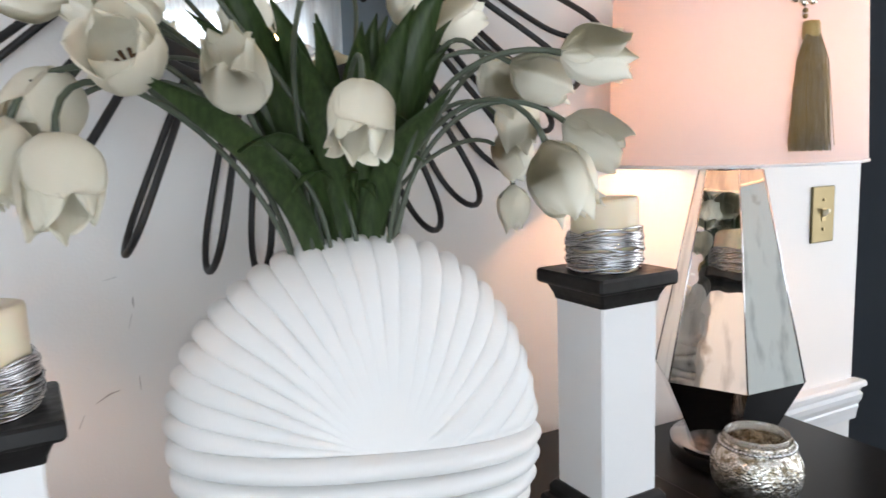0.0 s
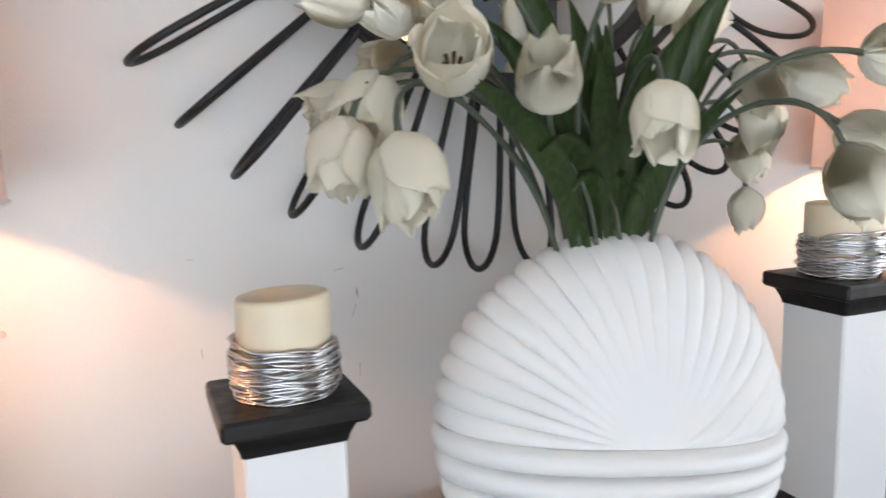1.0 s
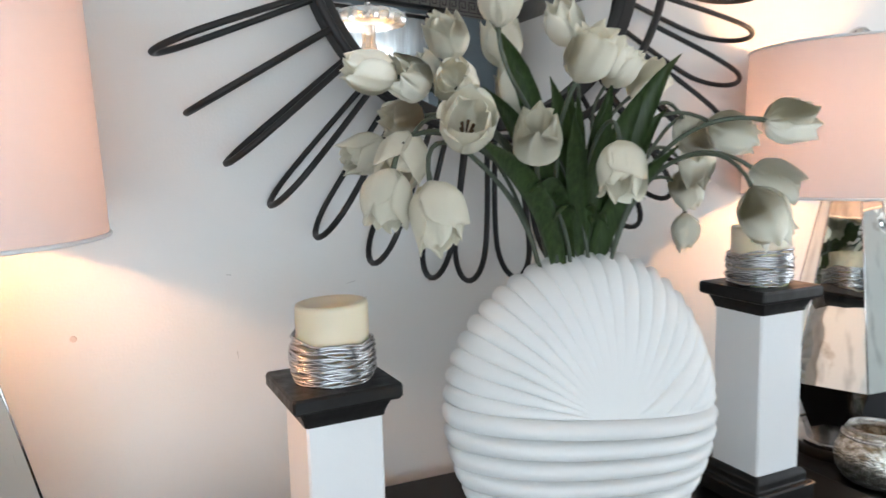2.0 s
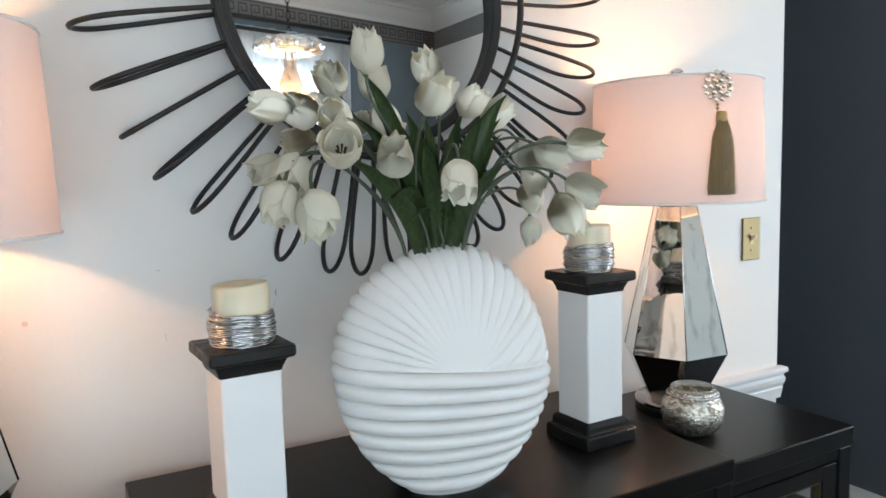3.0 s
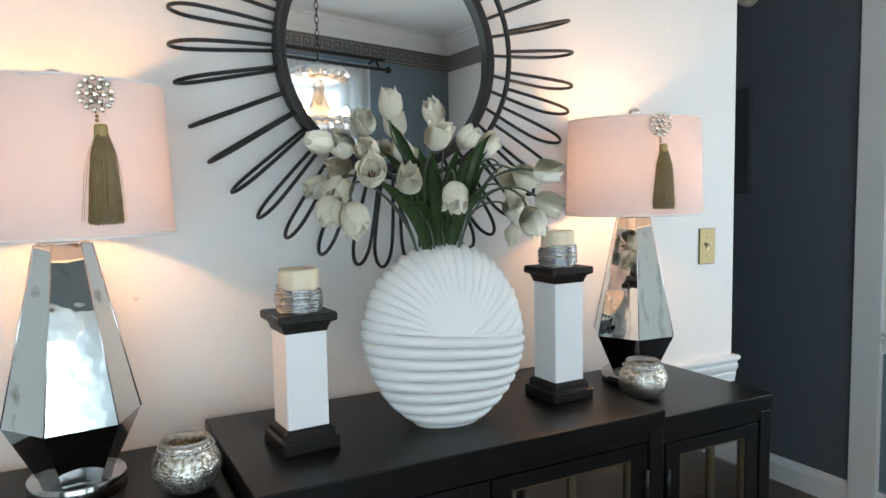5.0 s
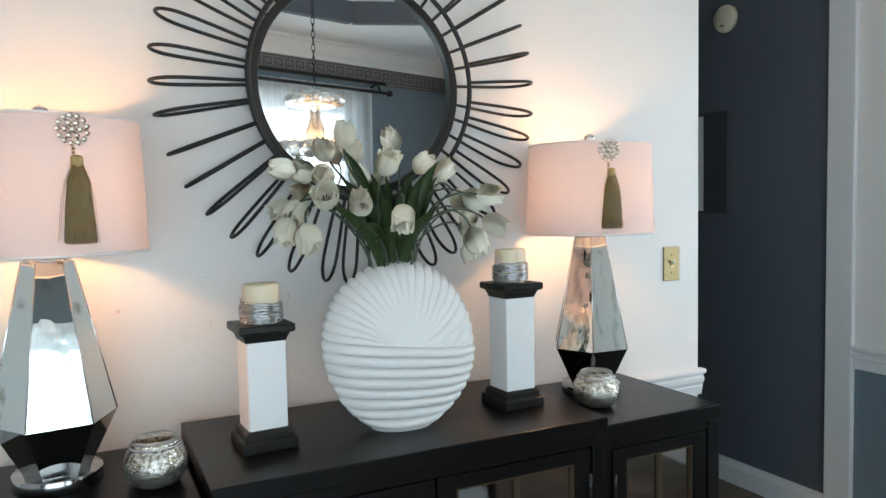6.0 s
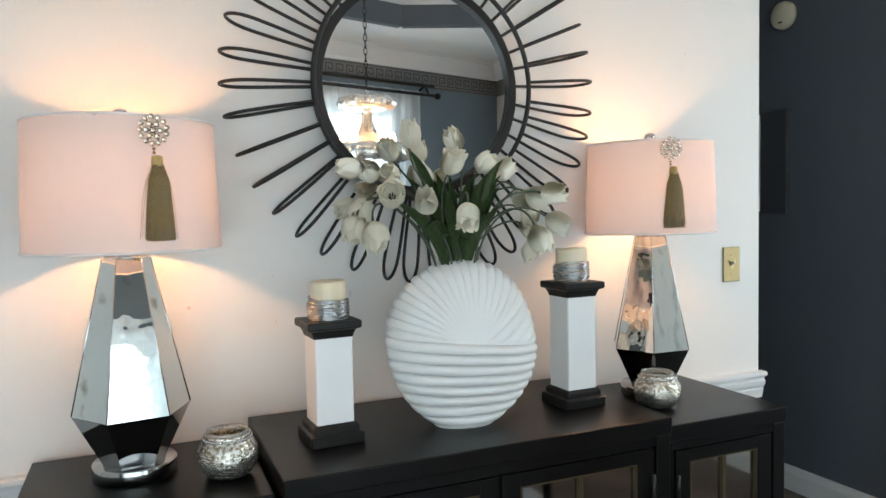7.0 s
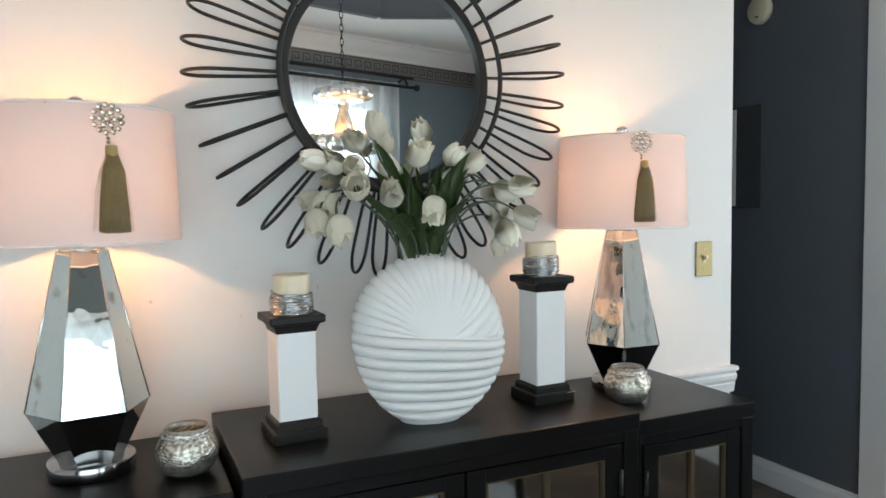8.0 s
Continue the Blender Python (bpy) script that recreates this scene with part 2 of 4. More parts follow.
M_DOORGLASS = material("dim_mirror_panel", (0.34, 0.33, 0.32), 0.05, 1.0, vary=0.05, scale=5)


# ---- mesh helpers ----
def part(name, bm, mat, parent=None, label="", smooth=True):
    me = bpy.data.meshes.new(name)
    bm.to_mesh(me)
    bm.free()
    me.materials.append(mat)
    if smooth:
        me.shade_smooth()
    ob = new(name, me)
    if parent is not None:
        ob.parent = parent
    return tagged(ob, label=label)


def thing(name, m, label, category, group="", kind=""):
    ob = new(name)
    ob.empty_display_size = 0.05
    ob.matrix_world = m
    return tagged(ob, label, category, group, kind)


def box(bm, x0, x1, y0, y1, z0, z1, bevel=0.0):
    r = bmesh.ops.create_cube(bm, size=1, matrix=Matrix.LocRotScale(((x0 + x1) / 2, (y0 + y1) / 2, (z0 + z1) / 2), None, (x1 - x0, y1 - y0, z1 - z0)))
    if bevel:
        edges = list({e for v in r["verts"] for e in v.link_edges})
        bmesh.ops.bevel(bm, geom=edges, offset=bevel, segments=2, profile=0.5, affect="EDGES")
    return bm


def box_bm(*a, bevel=0.0):
    return box(bmesh.new(), *a, bevel=bevel)


def loft(bm, rings, closed=True, cap0=True, cap1=True):
    """Join rings of points (all with as many points) into one skin."""
    rows = [[bm.verts.new(p) for p in r] for r in rings]
    n = len(rows[0])
    for a, c in zip(rows, rows[1:]):
        for i in range(n if closed else n - 1):
            j = (i + 1) % n
            bm.faces.new((a[i], a[j], c[j], c[i]))
    if cap0:
        bm.faces.new(list(reversed(rows[0])))
    if cap1:
        bm.faces.new(rows[-1])
    return bm


def ring(r, z, n=32, x=0, y=0, start=0.0):
    return [(x + r * math.cos(start + math.tau * i / n), y + r * math.sin(start + math.tau * i / n), z) for i in range(n)]


def turned(bm, profile, n=40):
    return loft(bm, [ring(r, z, n) for r, z in profile])


def square_turned(bm, profile):
    rings = []
    for h, z in profile:
        c = min(0.0025, h * 0.06)
        rings.append([(h, -h + c, z), (h, h - c, z), (h - c, h, z), (-h + c, h, z), (-h, h - c, z), (-h, -h + c, z), (-h + c, -h, z), (h - c, -h, z)])
    return loft(bm, rings)


def tube(bm, pts, radius, n=8, closed=False):
    """A tube along points; radius a number or a function of 0..1."""
    pts = [Vector(p) for p in pts]
    m = len(pts)
    rad = radius if callable(radius) else (lambda t: radius)
    rings, up = [], None
    for i, p in enumerate(pts):
        if closed:
            d = pts[(i + 1) % m] - pts[i - 1]
        else:
            d = pts[min(i + 1, m - 1)] - pts[max(i - 1, 0)]
        d.normalize()
        if up is None:
            up = d.orthogonal().normalized()
        up = (up - d * up.dot(d)).normalized()
        side = d.cross(up)
        r = rad(i / max(1, m - 1))
        rings.append([p + (up * math.cos(math.tau * k / n) + side * math.sin(math.tau * k / n)) * r for k in range(n)])
    if closed:
        rings.append(rings[0])
        loft(bm, rings, cap0=False, cap1=False)
        bmesh.ops.remove_doubles(bm, verts=bm.verts, dist=1e-6)
    else:
        loft(bm, rings)
    return bm


def sweep(bm, profile, p0, p1, out):
    """A moulding: profile of (out, up) points swept from p0 to p1."""
    o = Vector(out)
    loft(bm, [[Vector(p) + o * a + Vector((0, 0, u)) for a, u in profile] for p in (p0, p1)])
    bmesh.ops.recalc_face_normals(bm, faces=bm.faces)
    return bm


def setting(name, bm, mat, label, category, smooth=False):
    return tagged(part(name, bm, mat, smooth=smooth), label, category, kind="structure")


# ---- the room ----
WALL_END = 1.097
bm = box_bm(ROOM_W - 0.12, WALL_END, 0.0, 0.12, 0.0, CEIL)
wall_north = setting("wall_north", bm, M_WALL, "white painted wall with light scuffs behind the console", "wall")
HALL_X = ROOM_E
CASE = (-0.034, 0.080)               # the white casing between room and hallway
bm = box_bm(HALL_X, HALL_X + 0.12, CASE[1], 4.5, 0, CEIL)
wall_hall = setting("wall_hall", bm, M_NAVY, "dark navy painted hallway wall", "wall")
bm = box_bm(-0.5, HALL_X + 0.12, 4.5, 4.62, 0, CEIL)
setting("wall_hall_end", bm, M_NAVY, "dark navy wall closing the hallway", "wall")
bm = box_bm(-0.5, -0.38, 0.12, 4.5, 0, CEIL)
setting("wall_hall_west", bm, M_NAVY, "dark navy wall of the hallway", "wall")
bm = box_bm(HALL_X, HALL_X + 0.12, CASE[0], CASE[1], 0, CEIL)
setting("wall_casing_core", bm, M_WALL, "white wall end behind the casing", "wall")

EAST_END = CASE[0]
bm = box_bm(ROOM_E, ROOM_E + 0.12, ROOM_S - 0.2, WIN_E[0], 0.70, CEIL)
box(bm, ROOM_E, ROOM_E + 0.12, WIN_E[1], EAST_END, 0.70, CEIL)
box(bm, ROOM_E, ROOM_E + 0.12, WIN_E[0], WIN_E[1], WIN_E[3], CEIL)
wall_east = setting("wall_east", bm, M_WALL, "white painted upper wall above a chair rail", "wall")
bm = box_bm(ROOM_E, ROOM_E + 0.12, ROOM_S - 0.2, WIN_E[0], 0, 0.70)
box(bm, ROOM_E, ROOM_E + 0.12, WIN_E[1], EAST_END, 0, 0.70)
box(bm, ROOM_E, ROOM_E + 0.12, WIN_E[0], WIN_E[1], 0, WIN_E[2])
setting("wall_east_lower", bm, M_SLATE, "slate blue lower wall below a chair rail", "wall")
bm = box_bm(ROOM_W - 0.12, ROOM_W, -2.3, 0, 0, CEIL)
setting("wall_west", bm, M_WALL, "white painted side wall", "wall")
LEN = 4.62
bm = box_bm(-LEN, WIN_B[0], -0.12, 0, 0, CEIL)
box(bm, WIN_B[1], WIN[0], -0.12, 0, 0, CEIL)
box(bm, WIN[1], 0, -0.12, 0, 0, CEIL)
for w in (WIN, WIN_B):
    box(bm, w[0], w[1], -0.12, 0, 0, w[2])
    box(bm, w[0], w[1], -0.12, 0, w[3], CEIL)
setting("wall_south", bm, M_SLATE, "slate blue wall around the curtained window", "wall").matrix_world = SOUTH

# small scuffs and a filled nail hole in the white wall
SCUFFS = (((-0.328, 1.117), (-0.329, 1.110), (-0.328, 1.103)), ((-0.331, 1.095), (-0.336, 1.078)), ((-0.329, 1.017), (-0.329, 0.999)),
          ((-0.352, 1.003), (-0.364, 1.000), (-0.380, 0.991)), ((-0.394, 0.979), (-0.401, 0.963)), ((-0.345, 1.143), (-0.358, 1.140)),
          ((-0.522, 1.058), (-0.521, 1.046)), ((-0.531, 1.168), (-0.524, 1.167)))
for line in SCUFFS:
    part("scuff", tube(bmesh.new(), [(x, 0.0002, z) for x, z in line], lambda q: 0.0004 + 0.0006 * math.sin(math.pi * q), 6), M_SCUFF, wall_north)
M_FILL = material("pink_filler", (0.70, 0.60, 0.56), 0.7, vary=0.05)
for x, z, r in ((-0.727, 1.100, 0.0045), (0.783, 1.799, 0.0025)):
    part("nail_hole", loft(bmesh.new(), [[(x + k * r * math.cos(a), y, z + k * r * math.sin(a)) for a in [math.tau * i / 14 for i in range(14)]] for k, y in ((1, -0.0001), (0.8, -0.0008))]), M_FILL, wall_north, smooth=False)

# tray ceiling: low rim, dark upright sides, white moulding and recess
TRAY = [(0.74, -2.53), (1.45, -2.27), (1.45, -0.55), (-1.9, -0.55), (-1.9, -1.77)]
bm = bmesh.new()
edges = []
for poly in ([(ROOM_W - 0.12, -3.8), (HALL_X + 0.12, -3.8), (HALL_X + 0.12, 4.62), (ROOM_W - 0.12, 4.62)], TRAY):
    vs = [bm.verts.new((x, y, CEIL)) for x, y in poly]
    edges += [bm.edges.new((vs[i], vs[(i + 1) % len(vs)])) for i in range(len(vs))]
bmesh.ops.triangle_fill(bm, edges=edges, use_beauty=True)
bmesh.ops.solidify(bm, geom=bm.faces[:], thickness=-0.05)
box(bm, -2.1, 1.65, -2.8, -0.35, CEIL + 0.24, CEIL + 0.30)
setting("ceiling", bm, M_CEIL, "white tray ceiling", "ceiling")


def tray_band(z0, z1, out0, out1, bm):
    n = len(TRAY)
    cx, cy = -0.2, -1.3
    for i in range(n):
        a, c = Vector(TRAY[i]), Vector(TRAY[(i + 1) % n])
        d = (c - a).normalized()
        o = Vector((d.y, -d.x))
        if o.dot(Vector((cx, cy)) - a) > 0:
            o = -o
        loft(bm, [[(*(p + o * k), z) for k, z in ((out0, z0), (out1, z1), (0.05, z1), (0.05, z0))] for p in (a, c)])
    bmesh.ops.recalc_face_normals(bm, faces=bm.faces)
    return bm


setting("ceiling_tray_side", tray_band(CEIL - 0.003, CEIL + 0.13, -0.002, -0.002, bmesh.new()), M_NAVY, "dark navy upright side of the ceiling recess", "ceiling")
setting("tray_crown_trim", tray_band(CEIL + 0.13, CEIL + 0.24, -0.01, -0.09, bmesh.new()), M_TRIM, "white moulding in the ceiling recess", "trim")

# crown moulding, border paper, chair rails, baseboards
CROWN = [(0, 0), (0.012, 0), (0.02, 0.02), (0.05, 0.05), (0.085, 0.095), (0.10, 0.10), (0.10, 0.12), (0, 0.12)]
bm = sweep(bmesh.new(), CROWN, (-LEN, 0, CEIL - 0.12), (0, 0, CEIL - 0.12), (0, 1, 0))
setting("crown_trim_south", bm, M_TRIM, "white crown moulding", "trim").matrix_world = SOUTH
bm = sweep(bmesh.new(), CROWN, (ROOM_E, ROOM_S, CEIL - 0.12), (ROOM_E, EAST_END, CEIL - 0.12), (-1, 0, 0))
setting("crown_trim_east", bm, M_TRIM, "white crown moulding", "trim")
BORD = 2.235
bm = box_bm(-LEN, 0, 0, 0.004, BORD, CEIL - 0.12)
border_south = setting("border_trim_south", bm, M_BORDER, "taupe paper border with a key pattern", "trim")
border_south.matrix_world = SOUTH
bm = box_bm(ROOM_E - 0.004, ROOM_E, ROOM_S, EAST_END, BORD, CEIL - 0.12)
border_east = setting("border_trim_east", bm, M_BORDER, "taupe paper border with a key pattern", "trim")


def key_row(bm, x, y, z, h):
    """One meander of the key pattern, of flat strokes."""
    w, s = h * 1.05, h * 0.11
    strokes = ((0, w, 0, s), (0, s, s, h), (s, w - 2 * s, h - s, h), (w - 3 * s, w - 2 * s, 3 * s, h - s), (2.5 * s, w - 3 * s, 3 * s, 4 * s), (2.5 * s, 3.5 * s, 4 * s, h - 3 * s))
    for a0, a1, b0, b1 in strokes:
        box(bm, x + a0, x + a1, y, y + 0.0015, z + b0, z + b1)
    return w + h * 0.10


bm = bmesh.new()
x = -2.6
while x < -0.1:
    x += key_row(bm, x, 0.004, BORD + 0.026, 0.072)
box(bm, -2.6, -0.02, 0.004, 0.0055, BORD + 0.006, BORD + 0.012)
box(bm, -2.6, -0.02, 0.004, 0.0055, BORD + 0.110, BORD + 0.116)
ob = part("key_pattern", bm, M_KEY, border_south, "dark key pattern", smooth=False)
tagged(ob, kind="stuff")

RAIL = [(0, 0), (0.008, 0), (0.010, 0.014), (0.014, 0.03), (0.012, 0.034), (0.020, 0.048), (0.022, 0.060), (0.016, 0.066), (0.018, 0.072), (0.030, 0.080), (0.030, 0.088), (0.026, 0.092), (0, 0.092)]
bm = sweep(bmesh.new(), RAIL, (ROOM_W, 0, 0.662), (WALL_END + 0.010, 0, 0.662), (0, -1, 0))
setting("chair_rail_north", bm, M_TRIM, "white moulded chair rail", "trim")
bm = sweep(bmesh.new(), RAIL, (ROOM_E, WIN_E[1] + 0.07, 0.662), (ROOM_E, EAST_END, 0.662), (-1, 0, 0))
setting("chair_rail_east", bm, M_TRIM, "white moulded chair rail", "trim")
BASE = [(0, 0), (0.016, 0), (0.016, 0.08), (0.012, 0.092), (0.007, 0.10), (0.005, 0.112), (0, 0.112)]
for nm, p0, p1, o, m in (("baseboard_hall", (HALL_X, CASE[1], 0), (HALL_X, 4.5, 0), (-1, 0, 0), None), ("baseboard_north", (ROOM_W, 0, 0), (WALL_END, 0, 0), (0, -1, 0), None),
                         ("baseboard_south", (-LEN, 0, 0), (-0.02, 0, 0), (0, 1, 0), SOUTH), ("baseboard_east", (ROOM_E, ROOM_S + 0.05, 0), (ROOM_E, EAST_END, 0), (-1, 0, 0), None)):
    ob = setting(nm, sweep(bmesh.new(), BASE, p0, p1, o), M_TRIM, "white painted baseboard", "baseboard")
    if m:
        ob.matrix_world = m
# end post of the east wall
bm = box_bm(ROOM_E - 0.022, ROOM_E - 0.001, CASE[0], CASE[1], 0, CEIL, bevel=0.004)
setting("corner_trim", bm, M_TRIM, "white painted casing at the end of the wall", "trim")

# ---- windows behind the camera, with sheer curtains ----
def window_unit(name, m, w, h, label):
    """A framed window, w wide and h high, in a wall whose inner face is y = 0 of m, at the sill."""
    win = thing(name, m, label, "window", kind="structure")
    hw = w / 2
    for a in ((-hw, -hw + 0.05, 0, h), (hw - 0.05, hw, 0, h), (-hw + 0.05, hw - 0.05, 0, 0.05), (-hw + 0.05, hw - 0.05, h - 0.05, h), (-0.025, 0.025, 0.05, h - 0.05)):
        part("window_frame", box_bm(a[0], a[1], -0.10, -0.06, a[2], a[3], bevel=0.003), M_TRIM, win, smooth=False)
    for s in (-1, 1):
        part("sash_rail", box_bm(min(s * 0.025, s * (hw - 0.05)), max(s * 0.025, s * (hw - 0.05)), -0.095, -0.065, h / 2 - 0.02, h / 2 + 0.02, bevel=0.003), M_TRIM, win, smooth=False)
    part("sill", box_bm(-hw - 0.04, hw + 0.04, 0.002, 0.05, -0.03, 0.0, bevel=0.004), M_TRIM, win, smooth=False)
    part("head_casing", box_bm(-hw - 0.06, hw + 0.06, 0.002, 0.022, h, h + 0.07, bevel=0.004), M_TRIM, win, smooth=False)
    return win


window_unit("window_1", SOUTH @ pose((WIN[0] + WIN[1]) / 2, 0, WIN[2]), WIN[1] - WIN[0], WIN[3] - WIN[2], "white framed window letting in cool daylight")
window_unit("window_2", SOUTH @ pose((WIN_B[0] + WIN_B[1]) / 2, 0, WIN_B[2]), WIN_B[1] - WIN_B[0], WIN_B[3] - WIN_B[2], "lower white framed window letting in daylight")
window_unit("window_3", pose(ROOM_E, (WIN_E[0] + WIN_E[1]) / 2, WIN_E[2], 0, 0, 90), WIN_E[1] - WIN_E[0], WIN_E[3] - WIN_E[2], "unseen white framed side window, added for cool daylight")



def blind(w):
    """A pulled-down slatted blind close to the panes of a south window."""
    bl = thing("window_blind", SOUTH @ pose((w[0] + w[1]) / 2, -0.035, w[3]), "white slatted blind lowered halfway over the window", "blind", "window blinds")
    hw = (w[1] - w[0]) / 2 - 0.02
    part("head_rail", box_bm(-hw, hw, -0.015, 0.015, -0.04, -0.002, bevel=0.003), M_TRIM, bl, smooth=False)
    slat = box_bm(-hw, hw, -0.012, 0.012, -0.0008, 0.0008)
    first = part("slat", slat, M_TRIM, bl, smooth=False)
    first.matrix_local = pose(0, 0, -0.06, 24, 0, 0)
    for i in range(1, 34):
        ob = new("slat", first.data)
        ob.parent = bl
        ob.matrix_local = pose(0, 0, -0.06 - 0.024 * i, 24, 0, 0)
    part("bottom_rail", box_bm(-hw, hw, -0.012, 0.012, -0.895, -0.875, bevel=0.002), M_TRIM, bl, smooth=False)
    return bl


blind(WIN)
bm = box_bm(-9, 5, -2.52, -2.5, -1, 5)
tagged(part("backdrop", bm, M_DAY, smooth=False), "bright overcast daylight outside the window", "backdrop", kind="structure").matrix_world = SOUTH

M_SHEER = bpy.data.materials.new("white_sheer_curtain")
M_SHEER.use_nodes = True
nt = M_SHEER.node_tree
nt.nodes.remove(nt.nodes["Principled BSDF"])
dif, tra, tp = nt.nodes.new("ShaderNodeBsdfDiffuse"), nt.nodes.new("ShaderNodeBsdfTranslucent"), nt.nodes.new("ShaderNodeBsdfTransparent")
m1, m2 = nt.nodes.new("ShaderNodeMixShader"), nt.nodes.new("ShaderNodeMixShader")
ns = nt.nodes.new("ShaderNodeTexNoise")
ns.inputs["Scale"].default_value = 9
rm = nt.nodes.new("ShaderNodeMapRange")
rm.inputs["To Min"].default_value, rm.inputs["To Max"].default_value = 0.25, 0.55
nt.links.new(ns.outputs["Fac"], rm.inputs["Value"])
dif.inputs["Color"].default_value = tra.inputs["Color"].default_value = (0.85, 0.88, 0.9, 1)
nt.links.new(dif.outputs["BSDF"], m1.inputs[1])
nt.links.new(tra.outputs["BSDF"], m1.inputs[2])
nt.links.new(rm.outputs["Result"], m2.inputs["Fac"])
nt.links.new(m1.outputs["Shader"], m2.inputs[1])
nt.links.new(tp.outputs["BSDF"], m2.inputs[2])
nt.links.new(m2.outputs["Shader"], nt.nodes["Material Output"].inputs["Surface"])


def curtain(name, x0, x1, seed, head=2.19):
    rnd = random.Random(seed)
    bm = bmesh.new()
    cols, rows = 130, 8
    ph = [rnd.uniform(0, 6) for _ in range(4)]
    grid = []
    for j in range(rows + 1):
        v = j / rows
        z = head - (head - 0.14) * v
        row = []
        for i in range(cols + 1):
            u = i / cols
            fold = 0.022 * math.sin(u * 40 + ph[0] + v) + 0.012 * math.sin(u * 71 + ph[1] - 2 * v)
            row.append(bm.verts.new((x0 + (x1 - x0) * u, 0.09 + fold * (0.5 + 0.5 * v), z)))
        grid.append(row)
    for a, c in zip(grid, grid[1:]):
        for i in range(cols):
            bm.faces.new((a[i], a[i + 1], c[i + 1], c[i]))
    ob = tagged(part(name, bm, M_SHEER), "white sheer curtain hanging from a dark rod", "curtain", "sheer curtains")
    ob.matrix_world = SOUTH
    return ob


curtain("curtain", -1.72, -0.86, 3)
curtain("curtain", -2.03, -1.70, 5)
curtain("curtain", -4.22, -2.10, 7, 1.72)
rod = thing("curtain_rod", SOUTH @ pose(0, 0.135, 2.16), "black metal curtain rod with end knobs", "curtain rod")
for dz, dy in ((0, 0), (0.075, 0.045)):
    part("bar", tube(bmesh.new(), [(-2.06, -dy, dz), (-0.74, -dy, dz)], 0.011, 10), M_IRON, rod)
for x in (-2.06, -0.74):
    bm = bmesh.new()
    bmesh.ops.create_uvsphere(bm, u_segments=14, v_segments=8, radius=0.024, matrix=Matrix.Translation((x, 0, 0)))
    part("knob", bm, M_IRON, rod)
for x in (-1.99, -0.82):
    part("bracket", tube(bmesh.new(), [(x, -0.135, 0.04), (x, -0.045, 0.075), (x, 0, 0)], 0.008, 8), M_IRON, rod)


# ---- console: a wide middle cabinet and two lower side cabinets ----
TOP, SIDE_TOP = 0.83, 0.79


def cabinet(name, x0, x1, depth_front, top, doors, label):
    cab = thing(name, pose((x0 + x1) / 2, -0.04, 0), label, "cabinet", "console cabinets")
    w, d = (x1 - x0) / 2, depth_front - 0.04
    part("top", box_bm(-w, w, -d, 0, top - 0.040, top, bevel=0.003), M_BLACKWOOD, cab, smooth=False)
    ins = 0.022
    for s in (-1, 1):
        xa = s * (w - ins)
        part("side_panel", box_bm(min(xa, xa - s * 0.02), max(xa, xa - s * 0.02), -d + 0.05, -0.02, 0.10, top - 0.040), M_BLACKWOOD, cab, smooth=False)
    part("back_panel", box_bm(-w + 0.03, w - 0.03, -0.018, -0.004, 0.12, top - 0.05), M_BLACKWOOD, cab, smooth=False)
    part("bottom_shelf", box_bm(-w + 0.045, w - 0.045, -d + 0.03, -0.02, 0.12, 0.145), M_BLACKWOOD, cab, smooth=False)
    for s in (-1, 1):
        for y in (-d + 0.003, -0.05):
            xa = s * (w - 0.003)
            xb = s * (w - 0.043)
            part("leg", box_bm(min(xa, xb), max(xa, xb), y, y + 0.04, 0, top - 0.040, bevel=0.003), M_BLACKWOOD, cab, smooth=False)
    part("apron", box_bm(-w + 0.043, w - 0.043, -d + 0.006, -d + 0.026, top - 0.064, top - 0.040), M_BLACKWOOD, cab, smooth=False)
    z0, z1 = 0.15, top - 0.067
    dw = (2 * w - 0.094) / doors
    for i in range(doors):
        xa = -w + 0.047 + dw * i + 0.003
        xb = xa + dw - 0.006
        door = part("door", box_bm(xa, xa + 0.045, -d + 0.004, -d + 0.024, z0, z1, bevel=0.002), M_BLACKWOOD, cab, smooth=False)
        bm = bmesh.new()
        box(bm, xb - 0.045, xb, -d + 0.004, -d + 0.024, z0, z1, bevel=0.002)
        box(bm, xa + 0.045, xb - 0.045, -d + 0.004, -d + 0.024, z1 - 0.030, z1)
        box(bm, xa + 0.045, xb - 0.045, -d + 0.004, -d + 0.024, z0, z0 + 0.055)
        part("door_rail", bm, M_BLACKWOOD, door, smooth=False)
        part("mirror_panel", box_bm(xa + 0.045, xb - 0.045, -d + 0.016, -d + 0.020, z0 + 0.055, z1 - 0.030), M_DOORGLASS, door, "dim mirrored panel", smooth=False)
        ga, gb, gz = xa + 0.045, xb - 0.045, z1 - 0.030
        bm = bmesh.new()
        for a in ((ga, ga + 0.006, z0 + 0.055, gz), (gb - 0.006, gb, z0 + 0.055, gz), (ga + 0.006, gb - 0.006, gz - 0.005, gz),
                  (ga + (gb - ga) * 0.5 - 0.006, ga + (gb - ga) * 0.5 + 0.006, z0 + 0.055, gz - 0.005)):
            box(bm, a[0], a[1], -d + 0.007, -d + 0.0155, a[2], a[3])
        part("bead", bm, M_BEAD, door, "thin dark brass bead and muntin", smooth=False)
        bm = bmesh.new()
        hx = xb - 0.004 if i % 2 else xa + 0.004
        tube(bm, [(hx, -d + 0.001, z1 - 0.12), (hx, -d + 0.001, z1 - 0.06)], 0.005, 8)
        part("hinge", bm, M_IRON, door)
    return cab


